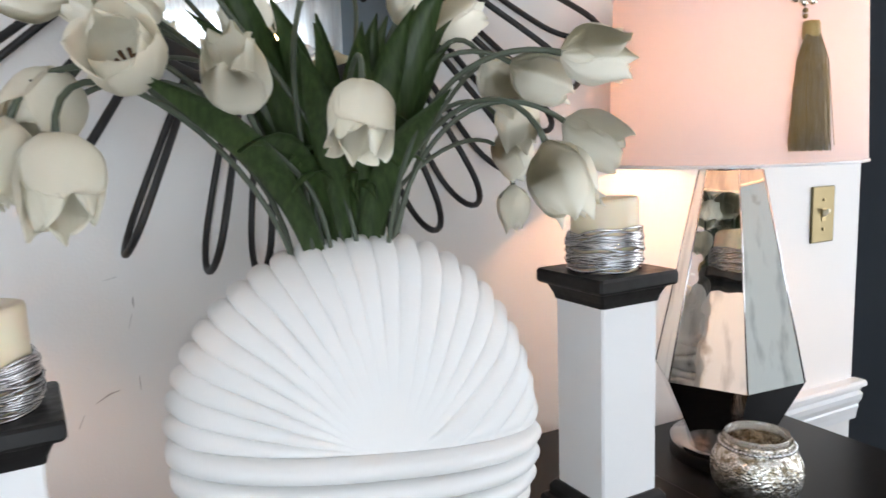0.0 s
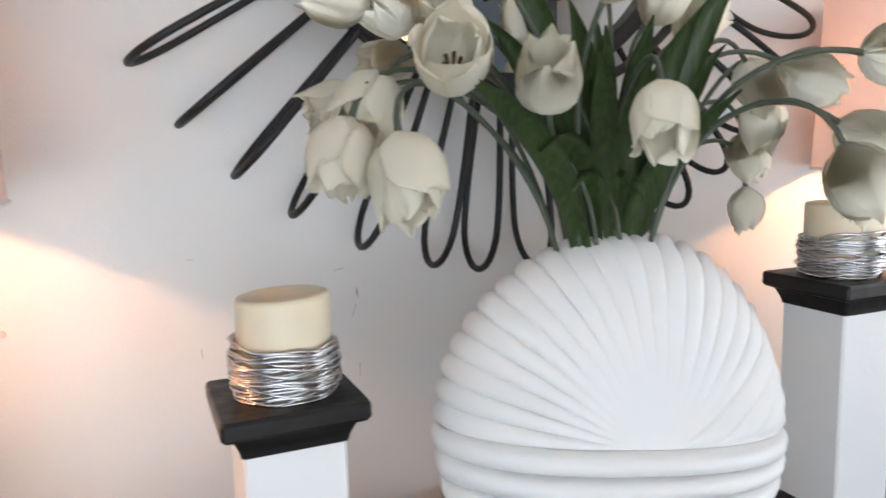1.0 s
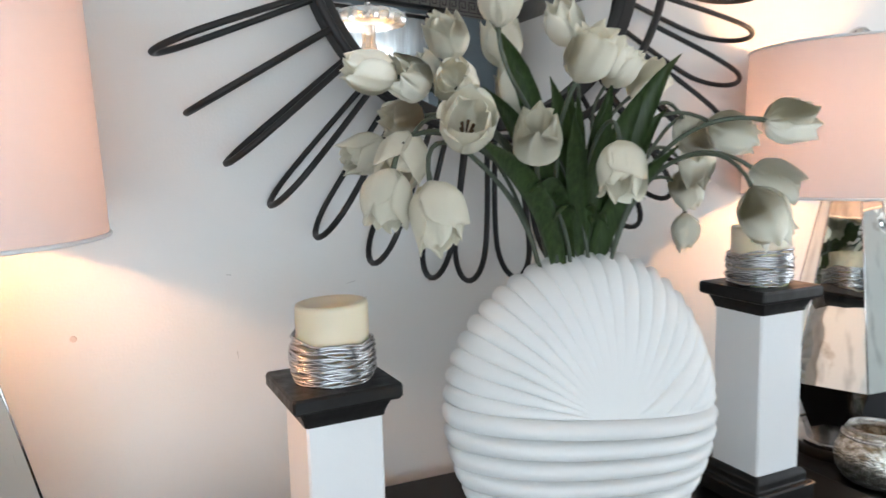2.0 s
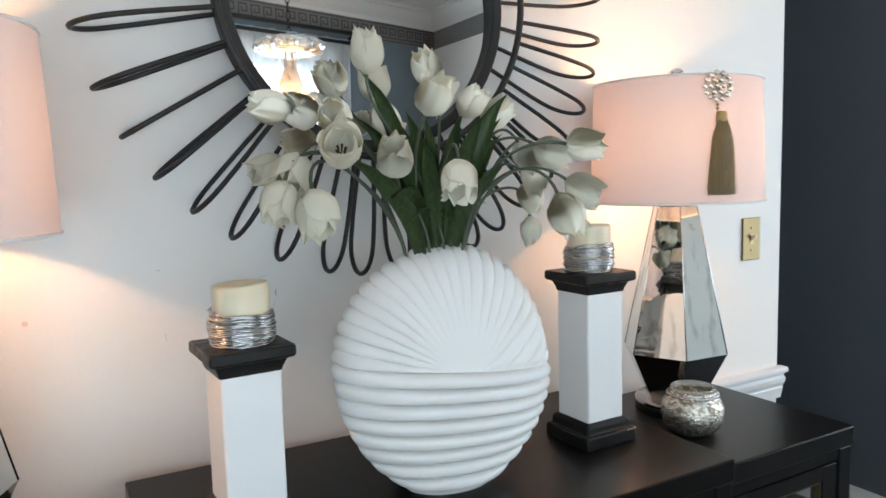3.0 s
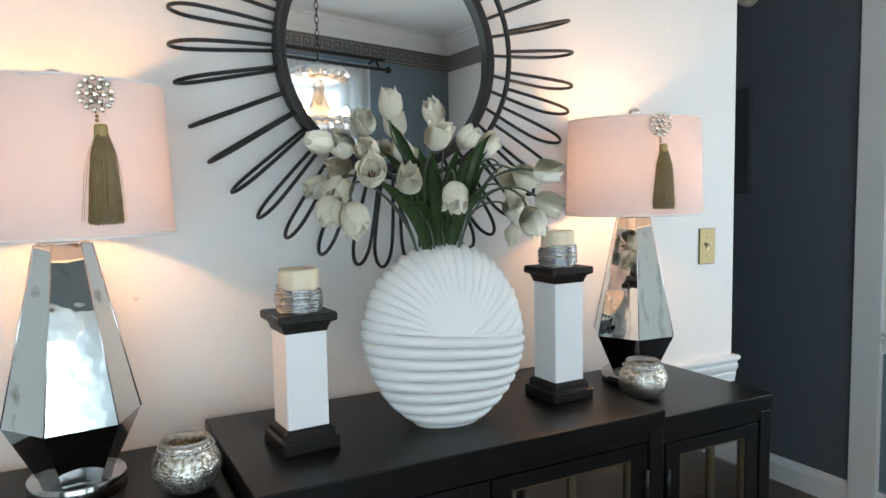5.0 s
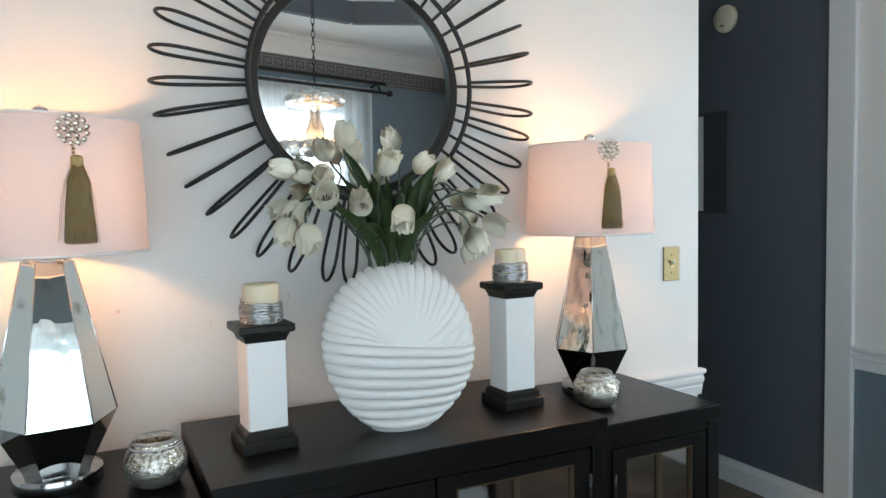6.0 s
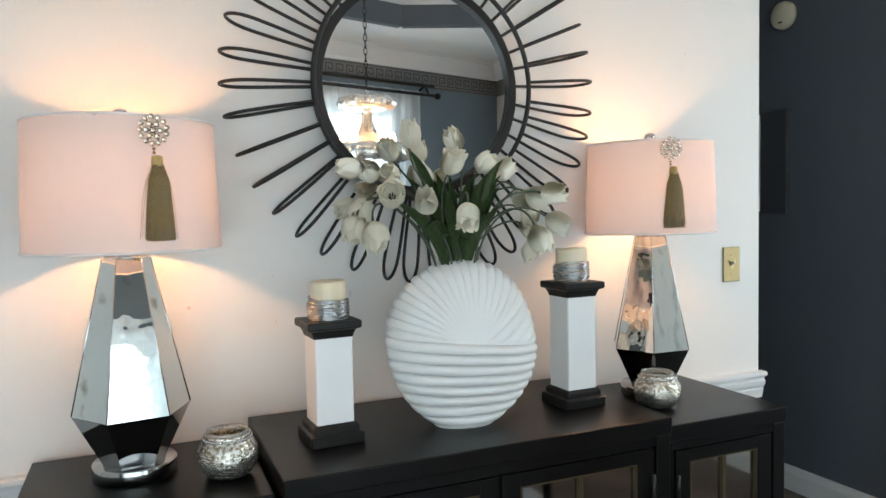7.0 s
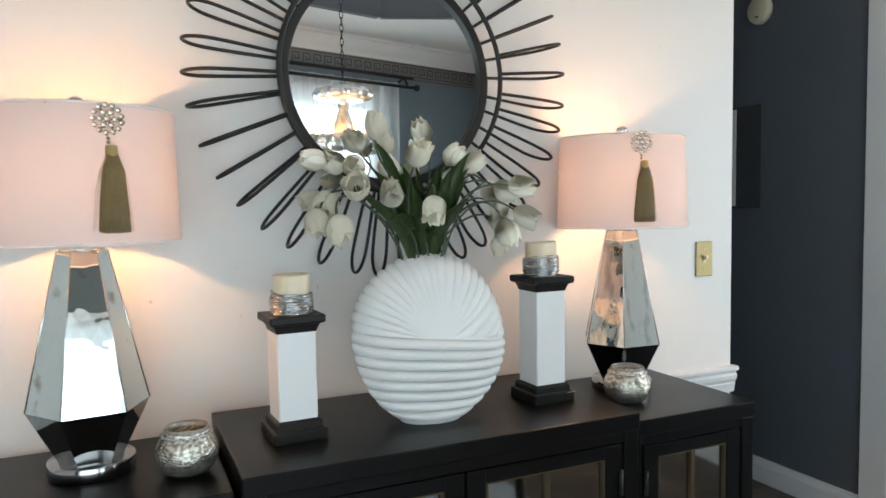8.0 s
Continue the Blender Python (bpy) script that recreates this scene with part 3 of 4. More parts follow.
cabinet("cabinet", -0.605, 0.292, 0.505, TOP, 2, "wide black wooden console cabinet with mirrored doors")
cabinet("cabinet", -1.065, -0.612, 0.455, SIDE_TOP, 1, "lower black wooden side cabinet standing against the wide one")
cabinet("cabinet", 0.299, 0.712, 0.455, SIDE_TOP, 1, "lower black wooden side cabinet with a mirrored door")


# ---- ribbed shell vase ----
def vase():
    R, HALF, SC, WIDE = 0.186, 0.065, 0.0185, 0.932
    cz, base_v = 0.190, 0.004      # middle of the disc over the foot; level of the fan's lower edge
    SLANT = 0.090                  # the level ribs run a little downhill under the fan
    NU, NL, SEG = 23, 8, 12
    bm = bmesh.new()
    starts = {19: 0.034, 20: 0.074, 21: 0.114, 22: 0.150, 23: 0.181}

    def depth(u, v):
        r = min(1.0, math.hypot(u / R, v / R))
        return HALF * (1 - r ** 2.4) ** 0.58

    def start(k):
        if k <= 19:
            return -0.010 + 0.044 * (k / 19) ** 1.6
        a = int(min(22, math.floor(k)))
        return starts[a] + (starts[a + 1] - starts[a]) * (k - a)

    def smooth(x):
        x = max(0.0, min(1.0, x))
        return x * x * (3 - 2 * x)

    def round_rib(f):
        return math.sqrt(max(0.0, 1 - (2 * f - 1) ** 2))

    def groove(f):
        return math.exp(-(f / 0.07) ** 2) + math.exp(-((1 - f) / 0.07) ** 2)

    sides = []
    for sgn in (-1, 1):
        th0, th1 = math.pi - math.asin(base_v / R), math.asin(base_v / R)
        grid = []
        for q in range(NU * SEG + 1):
            f = 0.5 - 0.5 * math.cos(math.pi * (q % SEG) / SEG)
            k = q // SEG + f
            hump = round_rib(f)
            w = k / NU
            th = th0 + (th1 - th0) * w
            rr = R * (1 + 0.050 * hump - 0.018)
            e = (rr * math.cos(th), rr * math.sin(th))
            s = (start(k), base_v)
            run = math.hypot(e[0] - s[0], e[1] - s[1])
            row = []
            for j in range(19):
                t = j / 18
                bend = 0.012 * math.sin(math.pi * t) * math.sin(math.pi * w) * (1 if w < 0.6 else -0.5)
                u = s[0] + (e[0] - s[0]) * t
                v = s[1] + (e[1] - s[1]) * t + bend
                d = run * t
                grow = smooth((d - 0.034 * math.sin(math.pi * w)) / (0.07 + 0.07 * math.sin(math.pi * w))) if k < 19 else smooth(d / 0.022) * (0.6 + 0.4 * t)
                lift = SC * (0.62 if k >= 19 else 0.50 - 0.14 * math.sin(math.pi * w)) * hump * grow * (1 - 0.5 * smooth((t - 0.8) / 0.2))
                row.append((WIDE * u, sgn * (depth(u, v) + lift * 0.8 if t < 1 else 0.0), cz + v - SLANT * u * max(0.0, 1 - v / R)))
            grid.append(row)
        sides.append(grid)
        lo = -0.184
        grid = []
        for q in range(NL * SEG + 1):
            f = 0.5 - 0.5 * math.cos(math.pi * (q % SEG) / SEG)
            k = q // SEG + f
            hump = round_rib(f)
            v0 = base_v + (lo - base_v) * (k / NL)
            half = R * math.sqrt(1 - (v0 / 0.200) ** 2) * (1 + 0.042 * hump - 0.016)
            row = []
            for j in range(29):
                t = math.sin((-1 + j / 14) * math.pi / 2)
                u = half * t
                y = 0.0
                if abs(t) < 0.9995:
                    y = max(depth(u, v0 * 0.94), 0.044 * math.sqrt(1 - t * t)) + SC * 0.85 * hump * (1 - 0.5 * abs(t) ** 6) - 0.0045 * groove(f) * (1 - abs(t) ** 6)
                row.append((WIDE * u, sgn * y, cz + v0 - SLANT * u * (1 - k / NL)))
            grid.append(row)
        sides.append(grid)
    for grid in sides:
        rows = [[bm.verts.new(p) for p in r] for r in grid]
        for a, c in zip(rows, rows[1:]):
            for i in range(len(a) - 1):
                bm.faces.new((a[i], a[i + 1], c[i + 1], c[i]))
    bmesh.ops.remove_doubles(bm, verts=bm.verts, dist=0.0004)
    bmesh.ops.recalc_face_normals(bm, faces=bm.faces)
    return bm


VX, VY = -0.1575, -0.324
vase_ob = thing("vase", pose(VX, VY, TOP, 0, 0, -10), "matte white ribbed shell-shaped ceramic vase on the console", "vase")
part("body", vase(), M_VASE, vase_ob)
foot = [[(0.070 * k * math.cos(a), 0.046 * k * math.sin(a), z) for a in [math.tau * i / 40 for i in range(40)]] for k, z in ((0.97, 0.0), (1.0, 0.002), (1.0, 0.006), (0.95, 0.010))]
part("foot", loft(bmesh.new(), foot), M_VASE, vase_ob)


# ---- candle holders and candles ----
def candle_holder(x, y, turn, height, label):
    h = thing("candle_holder", pose(x, y, TOP, 0, 0, turn), label, "candle holder", "pillar candle holders")
    base = square_turned(bmesh.new(), [(0.0565, 0), (0.0575, 0.003), (0.0575, 0.021), (0.0560, 0.024), (0.0510, 0.0255), (0.0498, 0.028), (0.0498, 0.036), (0.0485, 0.039), (0.0455, 0.0425), (0.0440, 0.044)])
    part("base", base, M_CARVED, h, "black stepped wooden base", smooth=False)
    part("post", square_turned(bmesh.new(), [(0.0410, 0.0441), (0.0410, height - 0.0361)]), M_POST, h, "white painted square post", smooth=False)
    cap = square_turned(bmesh.new(), [(0.0425, height - 0.036), (0.0440, height - 0.030), (0.0465, height - 0.024), (0.0490, height - 0.019), (0.0560, height - 0.0165), (0.0580, height - 0.0135), (0.0580, height - 0.003), (0.0565, height)])
    part("cap", cap, M_CARVED, h, "black moulded wooden cap", smooth=False)
    return h


def candle(x, y, z, seed):
    rnd = random.Random(seed)
    c = thing("candle", pose(x, y, z, 0, 0, rnd.uniform(0, 360)), "ivory pillar candle wrapped in silver wire, on its holder", "candle", "wire-wrapped candles")
    bm = bmesh.new()
    prof = [(0.0375, 0), (0.0385, 0.002), (0.0385, 0.078), (0.0375, 0.0815), (0.0350, 0.0825), (0.031, 0.0815), (0.026, 0.0790), (0.022, 0.0740), (0.010, 0.0715), (0.001, 0.0710)]
    rings = []
    for k, (r, zz) in enumerate(prof):
        rings.append([((r + 0.0006 * math.sin(3 * a + seed)) * math.cos(a), (r + 0.0006 * math.sin(2 * a)) * math.sin(a), zz + (0.0012 * math.sin(a + seed) if zz > 0.05 else 0)) for a in [math.tau * i / 48 for i in range(48)]])
    part("wax", loft(bm, rings), M_WAX, c)
    for loop in range(34):
        a0, tilt, ph = rnd.uniform(0, 6.28), rnd.uniform(0.001, 0.009), rnd.uniform(0, 6.28)
        zc = 0.004 + 0.040 * (loop + 0.5) / 34
        rr = 0.0402 + rnd.uniform(0, 0.0030) + 0.0022 * math.sin(math.pi * (loop + 0.5) / 34)
        pts = []
        for i in range(40):
            a = math.tau * i / 40
            zz = zc + tilt * math.sin(a + ph) + 0.0014 * math.sin(5 * a + a0)
            pts.append(((rr + 0.0008 * math.sin(7 * a + a0)) * math.cos(a), (rr + 0.0008 * math.sin(7 * a + a0)) * math.sin(a), min(0.051, max(0.0012, zz))))
        part("wire_coil", loft(bmesh.new(), closed_rings(pts, 0.0014, 5), cap0=False, cap1=False), M_WIRE, c)
    return c


def closed_rings(pts, r, n):
    pts = [Vector(p) for p in pts]
    rings = []
    for i, p in enumerate(pts):
        d = (pts[(i + 1) % len(pts)] - pts[i - 1]).normalized()
        o = Vector((p.x, p.y, 0)).normalized()
        o = (o - d * o.dot(d)).normalized()
        s = d.cross(o)
        rings.append([p + (o * math.cos(math.tau * k / n) + s * math.sin(math.tau * k / n)) * r for k in range(n)])
    return rings + [rings[0]]


HL, HR = (-0.464, -0.299), (0.159, -0.295)
candle_holder(*HL, 3, 0.263, "shorter white and black square wooden candle holder")
tall = candle_holder(*HR, 1.5, 0.308, "taller white and black square wooden candle holder, base chipped")
M_CHIP = material("bare_wood_chip", (0.55, 0.36, 0.22), 0.7, vary=0.2, scale=80)
chip = loft(bmesh.new(), [[(0.036, -0.0572, z0), (0.0574, -0.0570, z0 + 0.001), (0.0570, -0.047, z0 + 0.0015), (0.045, -0.050, z0)] for z0 in (0.0205, 0.0224)])
part("chip", chip, M_CHIP, tall, "bare wood where the black paint is chipped", smooth=False)
candle(HL[0] + 0.002, HL[1], TOP + 0.263, 11)
candle(HR[0] - 0.002, HR[1], TOP + 0.308, 12)


# ---- table lamps ----
def table_lamp(x, y, turn, s, shade, glass, label):
    l = thing("table_lamp", pose(x, y, SIDE_TOP), label, "table lamp", "table lamps")
    t0 = radians(turn)
    part("base", turned(bmesh.new(), [(0.080, 0), (0.082, 0.002), (0.082, 0.029), (0.080, 0.032), (0.002, 0.0323)], 56), M_NICKEL, l, "round brushed nickel base")
    part("lower_body", loft(bmesh.new(), [ring(0.062, 0.0325, 6, start=t0), ring(s, 0.1355, 6, start=t0)]), M_DARKREFLECT, l, "mirrored lower facets, darkened for the table's reflection", smooth=False)
    part("upper_body", loft(bmesh.new(), [ring(s, 0.136, 6, start=t0), ring(0.046, 0.447, 6, start=t0)]), glass, l, "tapered mirrored glass facets", smooth=False)
    for i in range(6):
        a = t0 + math.tau * i / 6
        ca, sa = math.cos(a), math.sin(a)
        part("edge_strip", tube(bmesh.new(), [(s * ca, s * sa, 0.1365), (0.0462 * ca, 0.0462 * sa, 0.4465)], 0.0013, 6), M_CHROME, l)
    part("collar", turned(bmesh.new(), [(0.042, 0.447), (0.042, 0.452), (0.014, 0.455), (0.012, 0.49), (0.018, 0.492), (0.018, 0.53), (0.012, 0.532)], 24), M_CHROME, l, "metal collar and socket")
    r0, r1, z0, z1 = shade
    n = 72
    bm = bmesh.new()
    loft(bm, [ring(r0, z0, n), ring((r0 + r1) / 2, (z0 + z1) / 2, n), ring(r1, z1, n)], cap0=False, cap1=False)
    part("shade", bm, M_SHADE, l, "white drum shade glowing pink and warm")
    for r, z in ((r0, z0), (r1, z1)):
        part("shade_trim", tube(bmesh.new(), ring(r + 0.0006, z, n), 0.0022, 6, closed=True), M_TRIM, l)
    bm = bmesh.new()
    for a in (0.3, 0.3 + math.tau / 3, 0.3 + 2 * math.tau / 3):
        tube(bm, [(0, 0, z1 - 0.012), (r1 * math.cos(a), r1 * math.sin(a), z1 - 0.002)], 0.0022, 6)
    part("spider", bm, M_CHROME, l)
    part("harp", tube(bmesh.new(), [(0.012 + 0.05 * math.sin(math.pi * i / 20), 0, 0.50 + 0.2 * i / 20) for i in range(21)], 0.0018, 6), M_CHROME, l)
    part("finial", turned(bmesh.new(), [(0.004, z1 - 0.012), (0.005, z1 + 0.002), (0.009, z1 + 0.004), (0.010, z1 + 0.007), (0.0145, z1 + 0.013), (0.0165, z1 + 0.020), (0.0150, z1 + 0.027), (0.0095, z1 + 0.032), (0.002, z1 + 0.0345)], 24), M_CHROME, l, "round metal finial")
    bm = bmesh.new()
    bmesh.ops.create_uvsphere(bm, u_segments=20, v_segments=12, radius=0.016, matrix=Matrix.Translation((0, 0, 0.585)) @ Matrix.Diagonal((1, 1, 1.25, 1)))
    part("bulb", bm, M_BULB, l, "lit warm bulb")
    return l


LL, LR = (-0.856, -0.214), (0.491, -0.184)
table_lamp(*LL, 6.5, 0.1135, (0.187, 0.178, 0.464, 0.7165), M_ANTIQUE, "table lamp with faceted mirror body, white drum shade lit")
table_lamp(*LR, -4.2, 0.1115, (0.1775, 0.169, 0.457, 0.7015), M_STREAKED, "table lamp with faceted mirror body and lit white shade")


# ---- tassels with crystal brooches, hung on the shades ----
def tassel_hanger(lx, ly, angle, r, drop, sway, label):
    a = radians(angle)
    o = (math.cos(a), math.sin(a))
    z0 = SIDE_TOP + drop
    m = Matrix.Translation((lx + o[0] * r, ly + o[1] * r, z0)) @ pose(0, 0, 0, 0, 0, angle + 90)
    t = thing("tassel_hanger", m, label, "tassel", "shade tassels")
    pos = [(0, 0, 0.0065)] + [(0.0128 * math.cos(math.tau * i / 6), 0.0128 * math.sin(math.tau * i / 6), 0.0058) for i in range(6)] + \
          [(0.0248 * math.cos(math.tau * (i + 0.5) / 13), 0.0248 * math.sin(math.tau * (i + 0.5) / 13), 0.0054) for i in range(13)]
    for px, pz, rr in pos:
        bm = bmesh.new()
        bmesh.ops.create_icosphere(bm, subdivisions=2, radius=rr, matrix=Matrix.Translation((px, -0.004, pz)) @ Matrix.Diagonal((1, 0.8, 1, 1)))
        part("crystal", bm, M_JEWEL, t, "faceted silver crystal", smooth=False)
    bm = bmesh.new()
    for i in range(6):
        q = math.tau * i / 6
        tube(bm, [(0, -0.001, 0), (0.027 * math.cos(q), -0.001, 0.027 * math.sin(q))], 0.0016, 5)
    part("brooch_setting", bm, M_BRASS, t)
    for i, zz in enumerate((-0.034, -0.041)):
        bm = bmesh.new()
        bmesh.ops.create_icosphere(bm, subdivisions=2, radius=0.0032, matrix=Matrix.Translation((0, -0.004, zz)))
        part("bead", bm, M_BRASS, t)
    zt = -0.044
    part("cap", turned(bmesh.new(), [(0.003, zt - 0.025), (0.0098, zt - 0.024), (0.0106, zt - 0.018), (0.0100, zt - 0.006), (0.0085, zt - 0.003), (0.001, zt - 0.002)], 20), M_TASSELCAP, t, "wound gold cap").location = (sway, -0.006, 0)
    rnd = random.Random(angle)
    bm = bmesh.new()
    for i in range(760):
        a2 = rnd.uniform(0, math.tau)
        rr = math.sqrt(rnd.random())
        x1, y1 = 0.0275 * rr * math.cos(a2), 0.0095 * rr * math.sin(a2)
        x0, y0 = 0.0080 * rr * math.cos(a2), 0.0060 * rr * math.sin(a2)
        zb = zt - 0.020 - 0.135 + rnd.uniform(-0.005, 0.008)
        if rnd.random() < 0.05:
            x1 *= rnd.uniform(1.1, 1.4)
        pts = []
        for k in range(5):
            q = k / 4
            f = q ** 0.40
            pts.append((x0 + (x1 - x0) * f + rnd.uniform(-0.0009, 0.0009), -0.0095 + y0 + (y1 - y0) * f, zt - 0.016 + (zb - zt + 0.016) * q))
        tube(bm, pts, 0.0005, 3)
    part("fringe", bm, M_TASSEL, t, "olive gold thread fringe").location = (sway, 0, 0)
    return t


M_JEWEL = material("silver_crystal", (0.74, 0.70, 0.62), 0.08, 1.0, vary=0.35, scale=120)
M_TASSELCAP = material("gold_thread_cap", (0.42, 0.30, 0.11), 0.40, vary=0.3, scale=120, bump=0.3, bump_scale=400)
tassel_hanger(*LL, -72, 0.1815, 0.688, 0.004, "olive gold tassel under a crystal brooch on the lamp shade")
tassel_hanger(*LR, -112, 0.1725, 0.677, 0.007, "olive gold tassel under a crystal brooch on the lamp shade")


# ---- mercury glass votives ----
def votive(x, y, seed):
    v = thing("votive_holder", pose(x, y, SIDE_TOP, 0, 0, seed * 40), "round crackled mercury glass votive with beaded rim", "votive", "mercury glass votives")
    prof = [(0.020, 0), (0.030, 0.001), (0.040, 0.008), (0.0475, 0.020), (0.0505, 0.034), (0.0495, 0.048), (0.0445, 0.060), (0.0395, 0.066), (0.0375, 0.071), (0.0385, 0.0745),
            (0.0365, 0.0748), (0.0355, 0.070), (0.0375, 0.063), (0.043, 0.054), (0.046, 0.040), (0.044, 0.024), (0.034, 0.010), (0.010, 0.006), (0.001, 0.006)]
    prof = [(r * 1.2, z * 1.17) for r, z in prof]
    part("bowl", turned(bmesh.new(), prof, 48), M_MERCURY, v)
    collar = [(0.0405, 0.082), (0.0415, 0.086), (0.0425, 0.0925), (0.0418, 0.0945), (0.0402, 0.0940), (0.0398, 0.088), (0.0392, 0.083)]
    part("collar", loft(bmesh.new(), [ring(r, z, 48) for r, z in collar], cap0=False, cap1=False), M_CRYSTAL, v, "clear glass collar")
    bm = bmesh.new()
    for i in range(50):
        a = math.tau * i / 50
        bmesh.ops.create_icosphere(bm, subdivisions=1, radius=0.0033, matrix=Matrix.Translation((0.0478 * math.cos(a), 0.0478 * math.sin(a), 0.0800)))
    tagged(part("beaded_rim", bm, M_WIRE, v, "ring of tiny silver beads"), kind="stuff")
    part("tealight", turned(bmesh.new(), [(0.018, 0.0065), (0.019, 0.008), (0.019, 0.018), (0.017, 0.019), (0.001, 0.0185)], 24), M_WAX, v, "small wax tealight inside")
    return v


votive(-0.681, -0.308, 1)
votive(0.416, -0.303, 2)


# ---- tulips ----
def petal_grid(bm, length, openness, outer, ph, rnd):
    """One broad cupped petal with a rounded, softly ruffled edge."""
    nu, nv = 12, 14
    grid = []
    lean, ruf, lip = rnd.uniform(-0.2, 0.2), rnd.uniform(0, 6), rnd.uniform(-0.4, 1.0)
    belly = 0.0215 + 0.0040 * openness + (0.0032 if outer else -0.0012)
    mouth = 0.0095 + 0.0130 * openness + (0.0040 if outer else -0.0012) + rnd.uniform(-0.003, 0.003)
    notch = rnd.uniform(-0.3, 0.3)
    for j in range(nv + 1):
        v = 1 - (1 - j / nv) ** 1.6
        if v < 0.42:
            r = 0.0035 + (belly - 0.0035) * math.sin(math.pi / 2 * v / 0.42) ** 0.62
        else:
            q = (v - 0.42) / 0.58
            r = belly + (mouth - belly) * q ** 2.1
        r += 0.0030 * lip * max(0, (v - 0.78) / 0.22) ** 2
        grow = min(1.0, 0.45 + 1.6 * v)
        half = 1.12 * grow * max(0.0, 1 - max(0.0, (v - 0.40) / 0.605) ** 4.6) ** 0.5
        half = max(half, 0.06) * min(1.0, belly / max(r, 0.010)) ** 0.35
        row = []
        for i in range(nu + 1):
            u = -1 + 2 * i / nu
            a = ph + lean * v * v + u * half
            edge = u * u
            rr = r * (1 + (0.09 if outer else -0.05) * edge * edge * (0.4 + 0.6 * v))
            rr += 0.0018 * math.sin(4.2 * u + ruf) * v * v - 0.0016 * math.exp(-(u / 0.13) ** 2) * v + 0.0005 * math.cos(9 * u + ruf)
            zz = length * v ** 0.88 - 0.0035 * edge * v + 0.0034 * math.sin(3.4 * u + ruf) * v ** 4 + 0.0018 * notch * u * v
            row.append(bm.verts.new((rr * math.cos(a), rr * math.sin(a), zz)))
        grid.append(row)
    for a, c in zip(grid, grid[1:]):
        for i in range(nu):
            bm.faces.new((a[i], a[i + 1], c[i + 1], c[i]))
    return bm


PETALS = {}


def petal_mesh(openness, k, variant):
    key = (openness, k, variant)
    if key not in PETALS:
        rnd = random.Random(k * 7 + int(openness * 10) + 131 * variant)
        outer = k % 2 == 0
        bm = petal_grid(bmesh.new(), 0.064 + rnd.uniform(-0.007, 0.004) + (0 if outer else 0.003), openness, outer, math.tau * k / 6 + rnd.uniform(-0.15, 0.15), rnd)
        bmesh.ops.solidify(bm, geom=bm.faces[:], thickness=0.0007)
        me = bpy.data.meshes.new("petal")
        bm.to_mesh(me)
        bm.free()
        me.materials.append(M_PETAL)
        me.shade_smooth()
        PETALS[key] = me
    return PETALS[key]


MOUTH = Vector((VX - 0.002, VY + 0.008, TOP + 0.372))


def leaf_mesh(bm, pts, width, side, fold):
    pts = [Vector(p) for p in pts]
    n = len(pts)
    grid = []
    for i, p in enumerate(pts):
        t = i / (n - 1)
        d = (pts[min(i + 1, n - 1)] - pts[max(i - 1, 0)]).normalized()
        s = (side - d * side.dot(d)).normalized()
        nrm = d.cross(s)
        w = width * (0.30 + 0.70 * math.sin(math.pi * min(1, t * 0.80 + 0.12))) * (1 if t < 0.7 else max(0.02, 1 - ((t - 0.7) / 0.3) ** 1.5))
        row = []
        for k in range(5):
            u = -1 + k / 2
            row.append(bm.verts.new(p + s * u * w + nrm * (fold * w * (1 - abs(u)) + 0.0015 * math.sin(9 * t + 2 * u))))
        grid.append(row)
    for a, c in zip(grid, grid[1:]):
        for k in range(4):
            bm.faces.new((a[k], a[k + 1], c[k + 1], c[k]))
    bmesh.ops.solidify(bm, geom=bm.faces[:], thickness=0.0009)
    return bm


def curve(p0, p1, p2, p3, n=16):
    out = []
    for i in range(n + 1):
        t = i / n
        out.append(p0 * (1 - t) ** 3 + 3 * p1 * t * (1 - t) ** 2 + 3 * p2 * t * t * (1 - t) + p3 * t ** 3)
    return out


